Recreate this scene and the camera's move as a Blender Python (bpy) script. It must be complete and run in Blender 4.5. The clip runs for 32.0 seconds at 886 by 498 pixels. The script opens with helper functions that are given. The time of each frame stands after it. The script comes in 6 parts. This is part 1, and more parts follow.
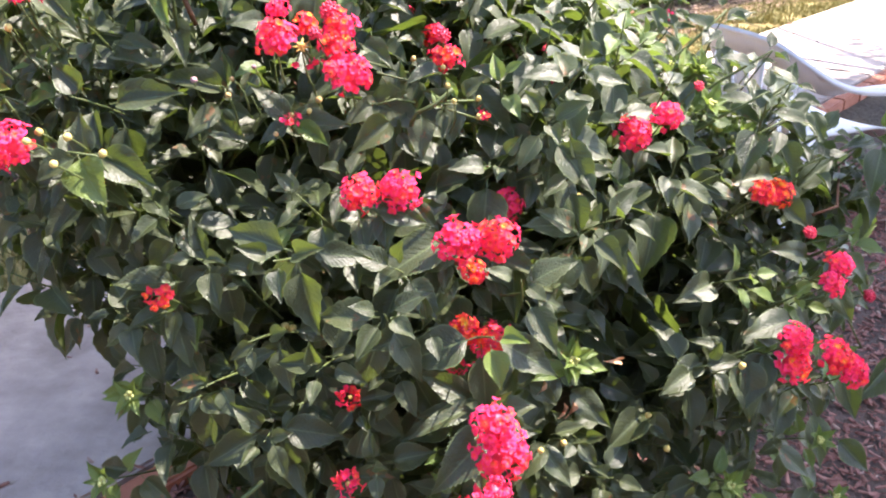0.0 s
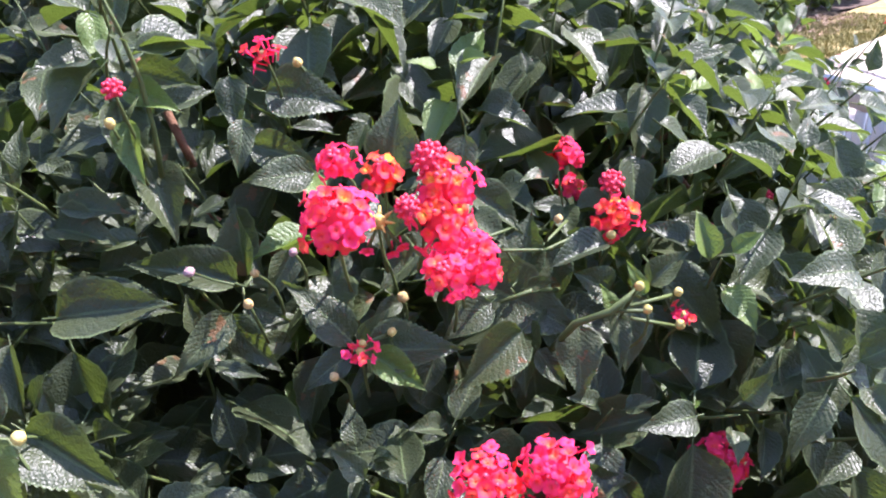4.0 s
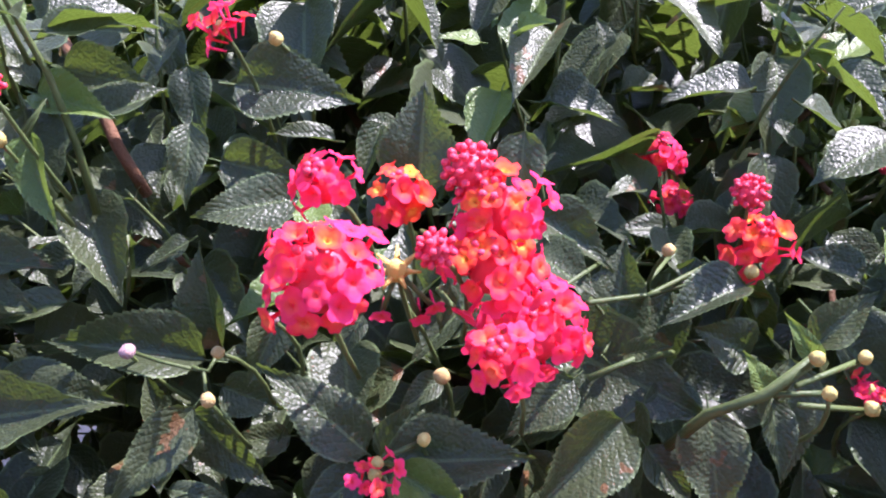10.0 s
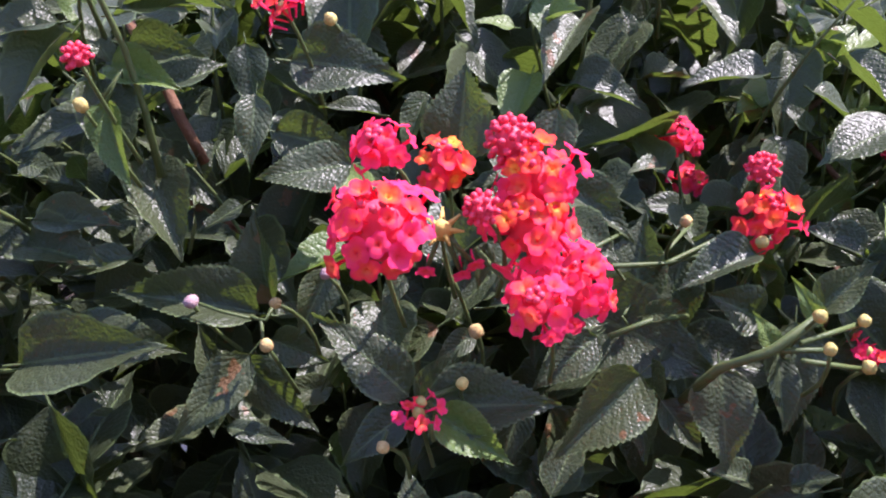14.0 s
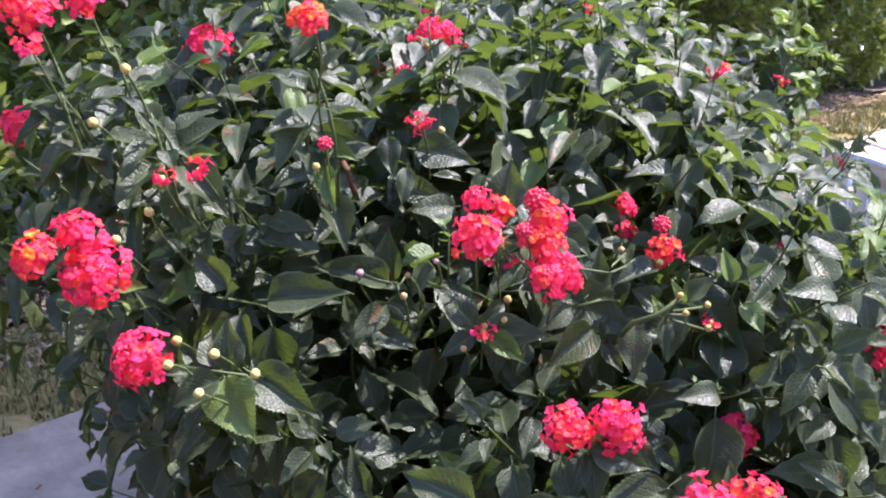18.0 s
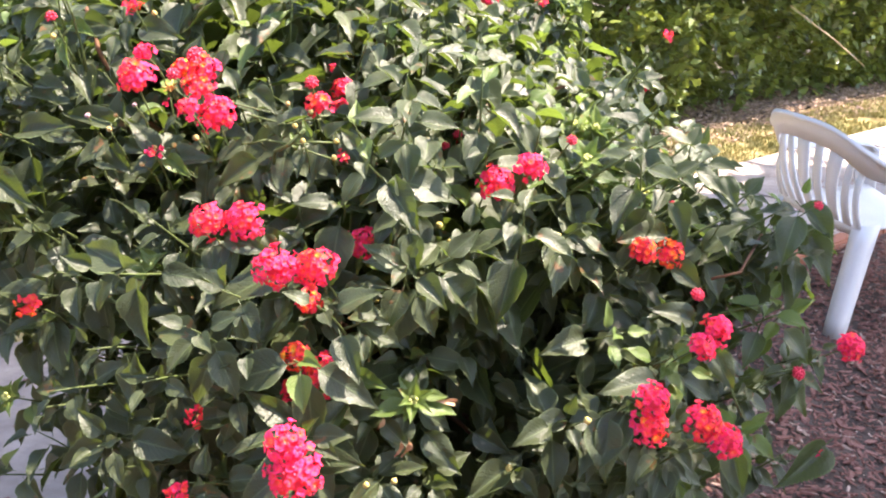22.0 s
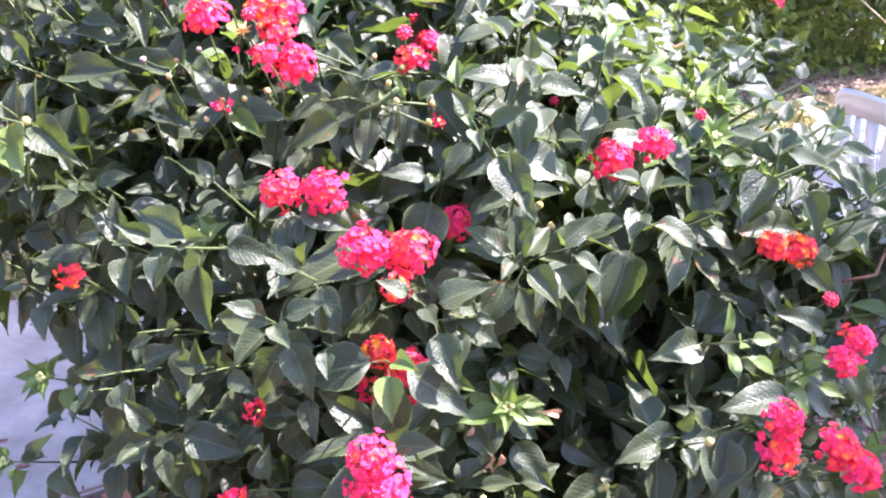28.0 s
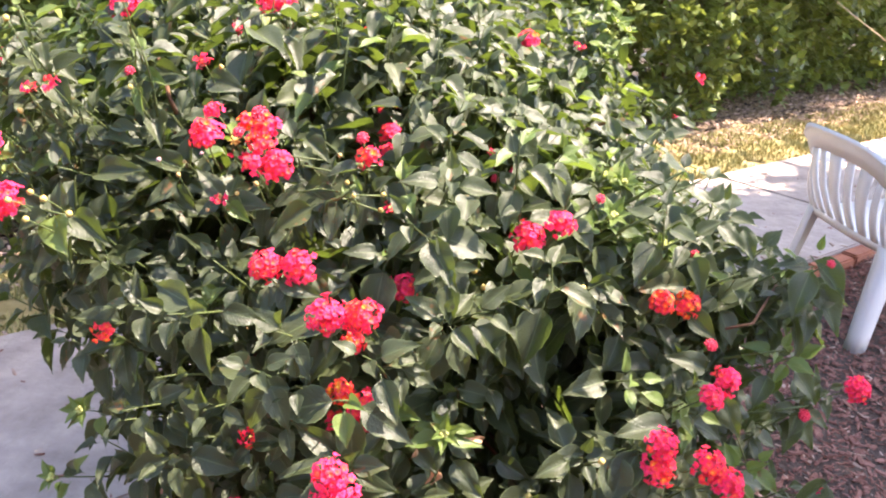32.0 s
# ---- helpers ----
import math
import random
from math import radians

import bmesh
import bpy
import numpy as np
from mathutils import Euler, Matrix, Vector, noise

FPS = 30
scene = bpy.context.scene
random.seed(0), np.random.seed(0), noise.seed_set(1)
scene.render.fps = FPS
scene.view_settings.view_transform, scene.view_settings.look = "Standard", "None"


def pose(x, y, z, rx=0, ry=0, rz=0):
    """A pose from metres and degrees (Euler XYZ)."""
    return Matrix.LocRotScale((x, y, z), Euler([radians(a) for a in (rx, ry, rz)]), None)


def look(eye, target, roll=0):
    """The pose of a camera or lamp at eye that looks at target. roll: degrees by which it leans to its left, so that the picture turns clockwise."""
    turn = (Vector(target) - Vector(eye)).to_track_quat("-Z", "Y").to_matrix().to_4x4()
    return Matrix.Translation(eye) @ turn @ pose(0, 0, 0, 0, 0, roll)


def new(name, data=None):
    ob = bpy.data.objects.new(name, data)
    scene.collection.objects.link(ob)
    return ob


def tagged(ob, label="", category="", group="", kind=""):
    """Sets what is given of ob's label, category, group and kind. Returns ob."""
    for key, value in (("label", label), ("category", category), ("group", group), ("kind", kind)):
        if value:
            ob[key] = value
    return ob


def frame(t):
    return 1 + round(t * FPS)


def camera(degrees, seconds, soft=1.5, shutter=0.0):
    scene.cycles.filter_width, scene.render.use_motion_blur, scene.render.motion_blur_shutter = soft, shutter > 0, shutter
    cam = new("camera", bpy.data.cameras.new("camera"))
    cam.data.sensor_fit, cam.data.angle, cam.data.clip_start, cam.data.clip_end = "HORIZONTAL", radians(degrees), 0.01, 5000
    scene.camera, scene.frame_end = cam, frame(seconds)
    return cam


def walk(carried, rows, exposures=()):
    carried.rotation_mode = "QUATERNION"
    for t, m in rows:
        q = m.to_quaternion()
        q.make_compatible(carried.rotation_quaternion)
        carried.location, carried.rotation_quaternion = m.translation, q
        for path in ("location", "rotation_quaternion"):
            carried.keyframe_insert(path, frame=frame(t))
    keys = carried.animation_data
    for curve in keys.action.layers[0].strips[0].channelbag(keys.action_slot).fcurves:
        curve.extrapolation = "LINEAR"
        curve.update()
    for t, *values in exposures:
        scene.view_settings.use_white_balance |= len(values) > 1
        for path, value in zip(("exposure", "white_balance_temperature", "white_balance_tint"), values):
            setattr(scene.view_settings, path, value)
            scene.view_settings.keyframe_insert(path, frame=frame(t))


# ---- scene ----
cam = camera(55.7, 32.0, soft=2.1)
METRES, EYE, TILT, LEAN, TURN = 2.7, 1.05, -25.0, 0.0, 0.0
ROWS = [
    (0.0, 0.0, 0.0, 0.0, 0.0, 0.0, -0.0),
    (0.5, 0.0071, 0.0153, 0.0057, 1.91, -0.79, -1.33),
    (1.0, 0.0216, 0.031, 0.0169, 7.49, 0.95, -4.33),
    (1.5, 0.0171, 0.0373, 0.0222, 9.34, 0.9, -4.73),
    (2.0, -0.0198, 0.0475, 0.032, 3.99, -0.86, -4.04),
    (2.5, -0.0575, 0.0559, 0.0426, -2.71, 0.21, -0.12),
    (4.5, -0.0276, 0.1479, 0.0554, 2.05, 2.84, 1.06),
    (5.0, -0.0312, 0.1654, 0.0524, 1.33, 4.0, 2.76),
    (5.5, -0.035, 0.1743, 0.0561, 1.87, 3.56, 3.67),
    (6.0, -0.0332, 0.1805, 0.059, 2.82, 2.59, 3.69),
    (6.5, -0.0318, 0.1827, 0.0624, 3.84, 2.19, 3.88),
    (7.0, -0.0309, 0.1838, 0.0613, 3.41, 2.54, 3.21),
    (7.5, -0.0312, 0.1837, 0.0618, 4.59, 2.82, 3.11),
    (8.0, -0.0314, 0.1786, 0.0627, 5.84, 2.55, 2.15),
    (8.5, -0.032, 0.1773, 0.0649, 6.04, 2.6, 2.44),
    (9.0, -0.0345, 0.1773, 0.0652, 5.7, 3.08, 2.1),
    (9.5, -0.0331, 0.1774, 0.0646, 5.24, 3.13, 2.38),
    (10.0, -0.0321, 0.1798, 0.0646, 5.44, 2.93, 2.77),
    (10.5, -0.032, 0.1822, 0.0654, 5.72, 2.64, 2.97),
    (11.0, -0.0305, 0.1814, 0.0658, 6.21, 2.64, 3.03),
    (11.5, -0.0281, 0.1801, 0.0658, 6.45, 2.64, 3.05),
    (12.0, -0.0288, 0.1812, 0.0634, 6.37, 2.64, 2.77),
    (12.5, -0.0287, 0.1813, 0.0633, 6.36, 2.62, 2.41),
    (13.0, -0.0298, 0.1775, 0.0628, 6.32, 2.69, 2.18),
    (13.5, -0.032, 0.1743, 0.0617, 6.38, 2.73, 2.03),
    (14.0, -0.0357, 0.1686, 0.0604, 5.86, 2.3, 1.53),
    (14.5, -0.038, 0.1565, 0.0587, 4.16, 2.18, 0.02),
    (15.0, -0.0522, 0.1359, 0.06, 1.04, 3.3, -0.0),
    (15.5, -0.0841, 0.1204, 0.0596, -2.59, 1.72, 2.67),
    (17.5, -0.1108, 0.0839, 0.0492, -2.95, 4.68, -0.94),
    (18.0, -0.0505, 0.0544, 0.0418, 2.79, 5.89, -2.13),
    (18.5, -0.0139, 0.0399, 0.0391, 7.51, 5.89, -2.28),
    (19.0, -0.0132, 0.041, 0.0405, 4.41, 6.09, -1.96),
    (19.5, -0.0119, 0.0449, 0.0418, 2.17, 6.01, -2.42),
    (20.0, 0.0224, 0.0317, 0.0458, 7.22, 8.48, -2.53),
    (20.5, 0.075, 0.0143, 0.0384, 9.73, 9.57, -4.22),
    (21.0, 0.0948, 0.0011, 0.0204, 11.31, 9.5, -5.59),
    (21.5, 0.1018, -0.0035, 0.0007, 10.58, 10.47, -4.13),
    (22.0, 0.1059, -0.0017, -0.0149, 9.12, 5.61, -4.0),
    (22.5, 0.1027, -0.0019, -0.0244, 9.18, 3.67, -5.21),
    (23.0, 0.0996, 0.0011, -0.0343, 9.24, 1.62, -5.55),
    (23.5, 0.0968, 0.0222, -0.0523, 8.01, -1.13, -4.26),
    (24.0, 0.0881, 0.0395, -0.0649, 7.44, -2.1, -4.49),
    (24.5, 0.0801, 0.054, -0.0813, 6.81, -5.07, -4.93),
    (25.0, 0.0735, 0.0586, -0.0824, 6.44, -5.28, -4.55),
    (25.5, 0.0722, 0.0563, -0.0696, 7.56, -1.84, -4.06),
    (26.0, 0.0711, 0.0588, -0.0611, 7.71, 0.25, -4.07),
    (26.5, 0.0662, 0.0605, -0.0491, 8.19, 1.93, -4.3),
    (28.5, 0.0696, 0.0205, 0.0037, 9.99, 3.02, -7.64),
    (29.0, 0.0912, -0.0015, 0.0068, 11.51, 1.63, -7.28),
    (29.5, 0.1054, -0.0134, 0.0055, 11.51, 1.95, -7.43),
    (30.0, 0.1125, -0.0236, 0.0057, 12.56, 1.65, -7.77),
    (30.5, 0.1144, -0.0281, 0.0081, 12.41, 2.68, -7.37),
    (31.0, 0.1113, -0.0361, 0.0099, 12.76, 3.88, -8.15),
    (31.5, 0.1095, -0.0409, 0.0138, 11.89, 4.22, -7.6),
    (32.0, 0.1064, -0.0338, 0.0138, 11.0, 3.36, -6.56),
]
walk(cam, [(t, pose(0, 0, EYE, TILT, LEAN, TURN) @ pose(METRES * x, METRES * y, METRES * z, 90 + pitch, roll, yaw)) for t, x, y, z, yaw, pitch, roll in ROWS],
     exposures=[(0.0, 2.5, 6500.0, 22.0), (1.0, 2.6, 6050.0, 22.5), (2.5, 2.45, 5900.0, 23.0), (4.5, 2.1, 5600.0, 29.0), (6.0, 2.2, 5500.0, 32.0), (9.0, 2.15, 5550.0, 32.0), (10.5, 1.9, 5600.0, 32.0), (15.0, 1.65, 5750.0, 32.0),
                (17.5, 1.8, 5700.0, 27.0), (20.0, 1.95, 5800.0, 28.0), (21.0, 2.0, 6400.0, 23.0), (22.5, 3.0, 7000.0, 19.0), (24.0, 3.45, 6700.0, 20.0), (26.5, 3.2, 6100.0, 24.0), (28.5, 2.95, 5700.0, 33.0), (31.0, 2.7, 6200.0, 27.0), (32.0, 2.65, 7000.0, 23.0)])

# ---- light ----
SUN_EL, SUN_AZ = 58.0, 65.0          # degrees up, and clockwise from +y
world = bpy.data.worlds.new("sky")
scene.world = world
world.use_nodes = True
wn = world.node_tree.nodes
sky = wn.new("ShaderNodeTexSky")
sky.sky_type, sky.sun_disc = "NISHITA", False
sky.sun_elevation, sky.sun_rotation = radians(SUN_EL), radians(SUN_AZ)
world.node_tree.links.new(sky.outputs[0], wn["Background"].inputs[0])
wn["Background"].inputs[1].default_value = 0.15
sun_lamp = bpy.data.lights.new("sun", "SUN")
sun_lamp.energy, sun_lamp.angle, sun_lamp.color = 4.3, radians(0.53), (1.0, 0.93, 0.82)
sun = new("sun", sun_lamp)
SUN_DIR = Vector((math.sin(radians(SUN_AZ)) * math.cos(radians(SUN_EL)), math.cos(radians(SUN_AZ)) * math.cos(radians(SUN_EL)), math.sin(radians(SUN_EL))))
sun.matrix_world = look(SUN_DIR * 20, (0, 0, 0))

# ---- materials ----
def material(name, rough=0.6, spec=0.5):
    m = bpy.data.materials.new(name)
    m.use_nodes = True
    b = m.node_tree.nodes["Principled BSDF"]
    b.inputs["Roughness"].default_value = rough
    b.inputs["Specular IOR Level"].default_value = spec
    return m, m.node_tree, b


def node(tree, kind, **given):
    n = tree.nodes.new(kind)
    for key, value in given.items():
        if key.startswith("in_"):
            n.inputs[int(key[3:])].default_value = value
        else:
            setattr(n, key, value)
    return n


def calc(tree, op, a, b=0.0, c=None):
    n = tree.nodes.new("ShaderNodeMath")
    n.operation = op
    for i, v in enumerate((a, b, c)):
        if v is None:
            continue
        if isinstance(v, (int, float)):
            n.inputs[i].default_value = v
        else:
            tree.links.new(v, n.inputs[i])
    return n.outputs[0]


def blend(tree, f, a, b, mode="MIX"):
    n = tree.nodes.new("ShaderNodeMix")
    n.data_type, n.blend_type = "RGBA", mode
    for i, v in ((0, f), (6, a), (7, b)):
        if isinstance(v, (int, float)):
            n.inputs[i].default_value = v
        elif isinstance(v, tuple):
            n.inputs[i].default_value = (*v, 1.0) if len(v) == 3 else v
        else:
            tree.links.new(v, n.inputs[i])
    return n.outputs[2]


def ramp(tree, f, *stops):
    n = tree.nodes.new("ShaderNodeValToRGB")
    e = n.color_ramp.elements
    while len(e) < len(stops):
        e.new(0.5)
    for s, (p, c) in zip(e, stops):
        s.position, s.color = p, (*c, 1.0)
    tree.links.new(f, n.inputs[0])
    return n.outputs[0]


def noise_tex(tree, scale, detail=4.0, where=None, rough=0.55):
    n = node(tree, "ShaderNodeTexNoise")
    n.inputs["Scale"].default_value, n.inputs["Detail"].default_value, n.inputs["Roughness"].default_value = scale, detail, rough
    if where is None:
        where = node(tree, "ShaderNodeTexCoord").outputs["Object"]
    tree.links.new(where, n.inputs["Vector"])
    return n.outputs[0]


def bump(tree, bsdf, height, strength, distance):
    n = node(tree, "ShaderNodeBump")
    n.inputs["Strength"].default_value, n.inputs["Distance"].default_value = strength, distance
    tree.links.new(height, n.inputs["Height"])
    tree.links.new(n.outputs[0], bsdf.inputs["Normal"])
    return n.outputs[0]


def any_random(tree):
    """A random number per object and per island, mixed."""
    a = node(tree, "ShaderNodeObjectInfo").outputs["Random"]
    b = node(tree, "ShaderNodeNewGeometry").outputs["Random Per Island"]
    return calc(tree, "FRACT", calc(tree, "ADD", a, b))


def leaf_material(name, dark, mid, through_col, rough=0.38, thin=0.22, veins=11.0, relief=0.5, pale=(0.17, 0.23, 0.09)):
    m, t, b = material(name, rough, 0.38)
    uv = node(t, "ShaderNodeUVMap").outputs[0]
    sep = node(t, "ShaderNodeSeparateXYZ")
    t.links.new(uv, sep.inputs[0])
    across = calc(t, "ABSOLUTE", calc(t, "MULTIPLY_ADD", sep.outputs[0], 2.0, -1.0))
    along = sep.outputs[1]
    phase = calc(t, "SUBTRACT", calc(t, "MULTIPLY", along, veins), calc(t, "MULTIPLY", calc(t, "POWER", across, 0.8), 3.0))
    place = node(t, "ShaderNodeNewGeometry").outputs["Position"]
    phase = calc(t, "ADD", phase, calc(t, "MULTIPLY_ADD", noise_tex(t, 160.0, 2.0, place), 0.7, -0.35))
    quilt = calc(t, "ABSOLUTE", calc(t, "SINE", calc(t, "MULTIPLY", phase, math.pi)))
    side_vein = calc(t, "LESS_THAN", quilt, 0.16)
    mid_vein = calc(t, "LESS_THAN", across, 0.05)
    vein = calc(t, "MAXIMUM", calc(t, "MULTIPLY", side_vein, 0.22), mid_vein)
    rnd = any_random(t)
    grain = noise_tex(t, 420.0, 3.0, place)
    patch = noise_tex(t, 38.0, 3.0, place)
    col = blend(t, rnd, dark, mid)
    col = blend(t, calc(t, "MULTIPLY", calc(t, "GREATER_THAN", patch, 0.57), 0.25), col, mid)
    col = blend(t, calc(t, "MULTIPLY", vein, 0.42), col, pale)
    # a few leaves have brown blotches
    old = calc(t, "MULTIPLY", calc(t, "GREATER_THAN", rnd, 0.86), calc(t, "GREATER_THAN", noise_tex(t, 75.0, 2.0, place), 0.64))
    col = blend(t, calc(t, "MULTIPLY", old, 0.8), col, (0.16, 0.075, 0.03))
    # pale margin colour paints in the light that curled leaf edges catch
    rim = calc(t, "GREATER_THAN", across, 0.93)
    col = blend(t, calc(t, "MULTIPLY", rim, 0.35), col, pale)
    t.links.new(col, b.inputs["Base Color"])
    t.links.new(calc(t, "MULTIPLY_ADD", grain, 0.3, rough - 0.12), b.inputs["Roughness"])
    cells = node(t, "ShaderNodeTexVoronoi")
    cells.feature = "SMOOTH_F1"
    cells.inputs["Scale"].default_value = 780.0
    t.links.new(place, cells.inputs["Vector"])
    height = calc(t, "SUBTRACT", calc(t, "MULTIPLY", calc(t, "POWER", quilt, 0.6), 0.20), calc(t, "MULTIPLY", cells.outputs["Distance"], 0.6))
    height = calc(t, "ADD", height, calc(t, "MULTIPLY", grain, 0.3))
    height = calc(t, "SUBTRACT", height, calc(t, "MULTIPLY", mid_vein, 0.8))
    nrm = bump(t, b, height, relief, 0.0016)
    tr = node(t, "ShaderNodeBsdfTranslucent")
    t.links.new(blend(t, rnd, through_col, tuple(0.8 * c for c in through_col)), tr.inputs[0])
    t.links.new(nrm, tr.inputs["Normal"])
    mix = node(t, "ShaderNodeMixShader")
    mix.inputs[0].default_value = thin
    t.links.new(b.outputs[0], mix.inputs[1])
    t.links.new(tr.outputs[0], mix.inputs[2])
    t.links.new(mix.outputs[0], t.nodes["Material Output"].inputs[0])
    return m


def petal_material(name, edge, mid, eye):
    """A thin petal: coloured from the throat out to the rim, crinkled, and letting light through."""
    m, t, b = material(name, 0.6, 0.1)
    uv = node(t, "ShaderNodeUVMap").outputs[0]
    sep = node(t, "ShaderNodeSeparateXYZ")
    t.links.new(uv, sep.inputs[0])
    rnd = any_random(t)
    place = node(t, "ShaderNodeNewGeometry").outputs["Position"]
    r = calc(t, "ADD", sep.outputs[0], calc(t, "MULTIPLY_ADD", noise_tex(t, 420.0, 3.0, place), 0.3, -0.15))
    r = calc(t, "ADD", r, calc(t, "MULTIPLY_ADD", rnd, 0.36, -0.18))
    col = ramp(t, r, (0.0, eye), (0.14, eye), (0.34, mid), (0.55, mid), (0.86, edge), (1.0, edge))
    streak = noise_tex(t, 900.0, 2.0, place)
    col = blend(t, calc(t, "MULTIPLY", streak, 0.25), col, tuple(0.82 * c for c in edge))
    t.links.new(col, b.inputs["Base Color"])
    bump(t, b, noise_tex(t, 800.0, 3.0, place), 0.5, 0.0006)
    tr = node(t, "ShaderNodeBsdfTranslucent")
    t.links.new(col, tr.inputs[0])
    mix = node(t, "ShaderNodeMixShader")
    mix.inputs[0].default_value = 0.38
    t.links.new(b.outputs[0], mix.inputs[1])
    t.links.new(tr.outputs[0], mix.inputs[2])
    t.links.new(mix.outputs[0], t.nodes["Material Output"].inputs[0])
    return m


def mottled(name, a, b_col, scale, rough=0.8, relief=0.4, depth=0.004, fine=60.0, spec=0.3):
    """A surface with two scales of colour and relief."""
    m, t, b = material(name, rough, spec)
    place = node(t, "ShaderNodeNewGeometry").outputs["Position"]
    n1, n2 = noise_tex(t, scale, 5.0, place), noise_tex(t, fine, 4.0, place)
    col = blend(t, ramp(t, n1, (0.35, (0, 0, 0)), (0.65, (1, 1, 1))), a, b_col)
    col = blend(t, calc(t, "MULTIPLY", n2, 0.5), col, tuple(0.55 * c for c in a))
    rnd = any_random(t)
    col = blend(t, calc(t, "MULTIPLY", rnd, 0.35), col, tuple(min(1, 1.5 * c) for c in b_col))
    t.links.new(col, b.inputs["Base Color"])
    bump(t, b, n2, relief, depth)
    return m


M_LEAF = leaf_material("lantana_leaf", (0.023, 0.031, 0.0155), (0.052, 0.064, 0.028), (0.22, 0.32, 0.04), thin=0.2)
M_LEAF_YOUNG = leaf_material("young_leaf", (0.07, 0.115, 0.026), (0.135, 0.185, 0.045), (0.25, 0.36, 0.05), thin=0.3)
# wide dark-to-bright leaf range puts sunlit glints into the hedge colour
M_HEDGE = leaf_material("hedge_leaf", (0.022, 0.034, 0.012), (0.20, 0.25, 0.06), (0.42, 0.52, 0.08), rough=0.32, relief=0.1, veins=6.0)
M_PINK = petal_material("petal_pink", (0.95, 0.055, 0.18), (0.95, 0.060, 0.13), (0.95, 0.09, 0.08))
M_CORAL = petal_material("petal_coral", (0.95, 0.05, 0.115), (0.95, 0.09, 0.07), (0.95, 0.18, 0.07))
M_ORANGE = petal_material("petal_orange", (0.95, 0.07, 0.06), (0.95, 0.15, 0.04), (0.95, 0.45, 0.06))
M_YELLOW = petal_material("petal_yellow", (0.95, 0.19, 0.04), (0.94, 0.35, 0.04), (0.92, 0.62, 0.08))
M_BUDRED = mottled("closed_bud_red", (0.66, 0.03, 0.075), (0.8, 0.06, 0.10), 200.0, 0.5, 0.2, 0.001, 900.0)
M_KNOB = mottled("cream_knob", (0.44, 0.36, 0.10), (0.58, 0.46, 0.15), 180.0, 0.6, 0.6, 0.001, 1400.0)
M_BUD_PALE = mottled("pale_bud", (0.34, 0.38, 0.10), (0.5, 0.5, 0.17), 180.0, 0.55, 0.4, 0.001, 1200.0)
M_STAR = mottled("golden_star", (0.50, 0.30, 0.065), (0.62, 0.42, 0.11), 180.0, 0.6, 0.5, 0.001, 1400.0)
M_KNOB_DRY = mottled("tan_knob", (0.38, 0.25, 0.09), (0.5, 0.36, 0.15), 180.0, 0.7, 0.7, 0.001, 1300.0)
M_STALK = mottled("green_stalk", (0.055, 0.08, 0.024), (0.095, 0.12, 0.038), 90.0, 0.5, 0.3, 0.001, 700.0)
M_STEM = mottled("brown_stem", (0.09, 0.042, 0.022), (0.17, 0.08, 0.04), 60.0, 0.75, 0.6, 0.002, 500.0)
M_CHAIR = mottled("white_plastic", (0.76, 0.72, 0.67), (0.82, 0.78, 0.73), 9.0, 0.42, 0.08, 0.001, 250.0, 0.5)
M_CONCRETE = mottled("concrete", (0.31, 0.25, 0.215), (0.52, 0.43, 0.37), 7.0, 0.9, 1.0, 0.008, 30.0)
M_RENDER = mottled("wall_render", (0.24, 0.19, 0.145), (0.32, 0.26, 0.20), 2.5, 0.9, 0.6, 0.003, 120.0)
M_BRICK = mottled("red_brick", (0.30, 0.10, 0.06), (0.42, 0.17, 0.10), 14.0, 0.85, 0.6, 0.003, 160.0)
M_SOIL = mottled("dark_soil", (0.07, 0.046, 0.036), (0.12, 0.082, 0.064), 9.0, 0.95, 1.0, 0.012, 75.0)
M_EARTH = mottled("dry_earth", (0.05, 0.040, 0.030), (0.085, 0.068, 0.05), 3.0, 0.95, 1.0, 0.02, 40.0, 0.1)
M_CHIP = mottled("bark_chip", (0.17, 0.075, 0.058), (0.31, 0.16, 0.125), 60.0, 0.95, 0.8, 0.003, 260.0, 0.1)
M_CHIP_PALE = mottled("pale_chip", (0.32, 0.20, 0.15), (0.48, 0.34, 0.26), 30.0, 0.85, 0.6, 0.002, 260.0)
M_WITHERED = mottled("withered_leaf", (0.26, 0.13, 0.06), (0.46, 0.29, 0.16), 60.0, 0.75, 0.6, 0.002, 400.0)
M_LITTER = mottled("leaf_litter", (0.17, 0.115, 0.07), (0.34, 0.25, 0.16), 30.0, 0.9, 0.6, 0.003, 260.0, 0.1)
M_STRAW = mottled("dry_straw", (0.34, 0.24, 0.14), (0.5, 0.4, 0.26), 40.0, 0.8, 0.3, 0.001, 300.0)
M_GRASS = mottled("grass", (0.15, 0.16, 0.05), (0.33, 0.28, 0.11), 7.0, 0.8, 0.6, 0.01, 60.0)
M_TURF = mottled("dry_turf", (0.24, 0.18, 0.07), (0.44, 0.35, 0.17), 5.0, 0.95, 0.9, 0.01, 45.0, 0.1)
M_SALVIA = petal_material("red_petal", (0.86, 0.04, 0.11), (0.88, 0.05, 0.08), (0.85, 0.14, 0.05))

# ---- builders ----
rng = random.Random(7)


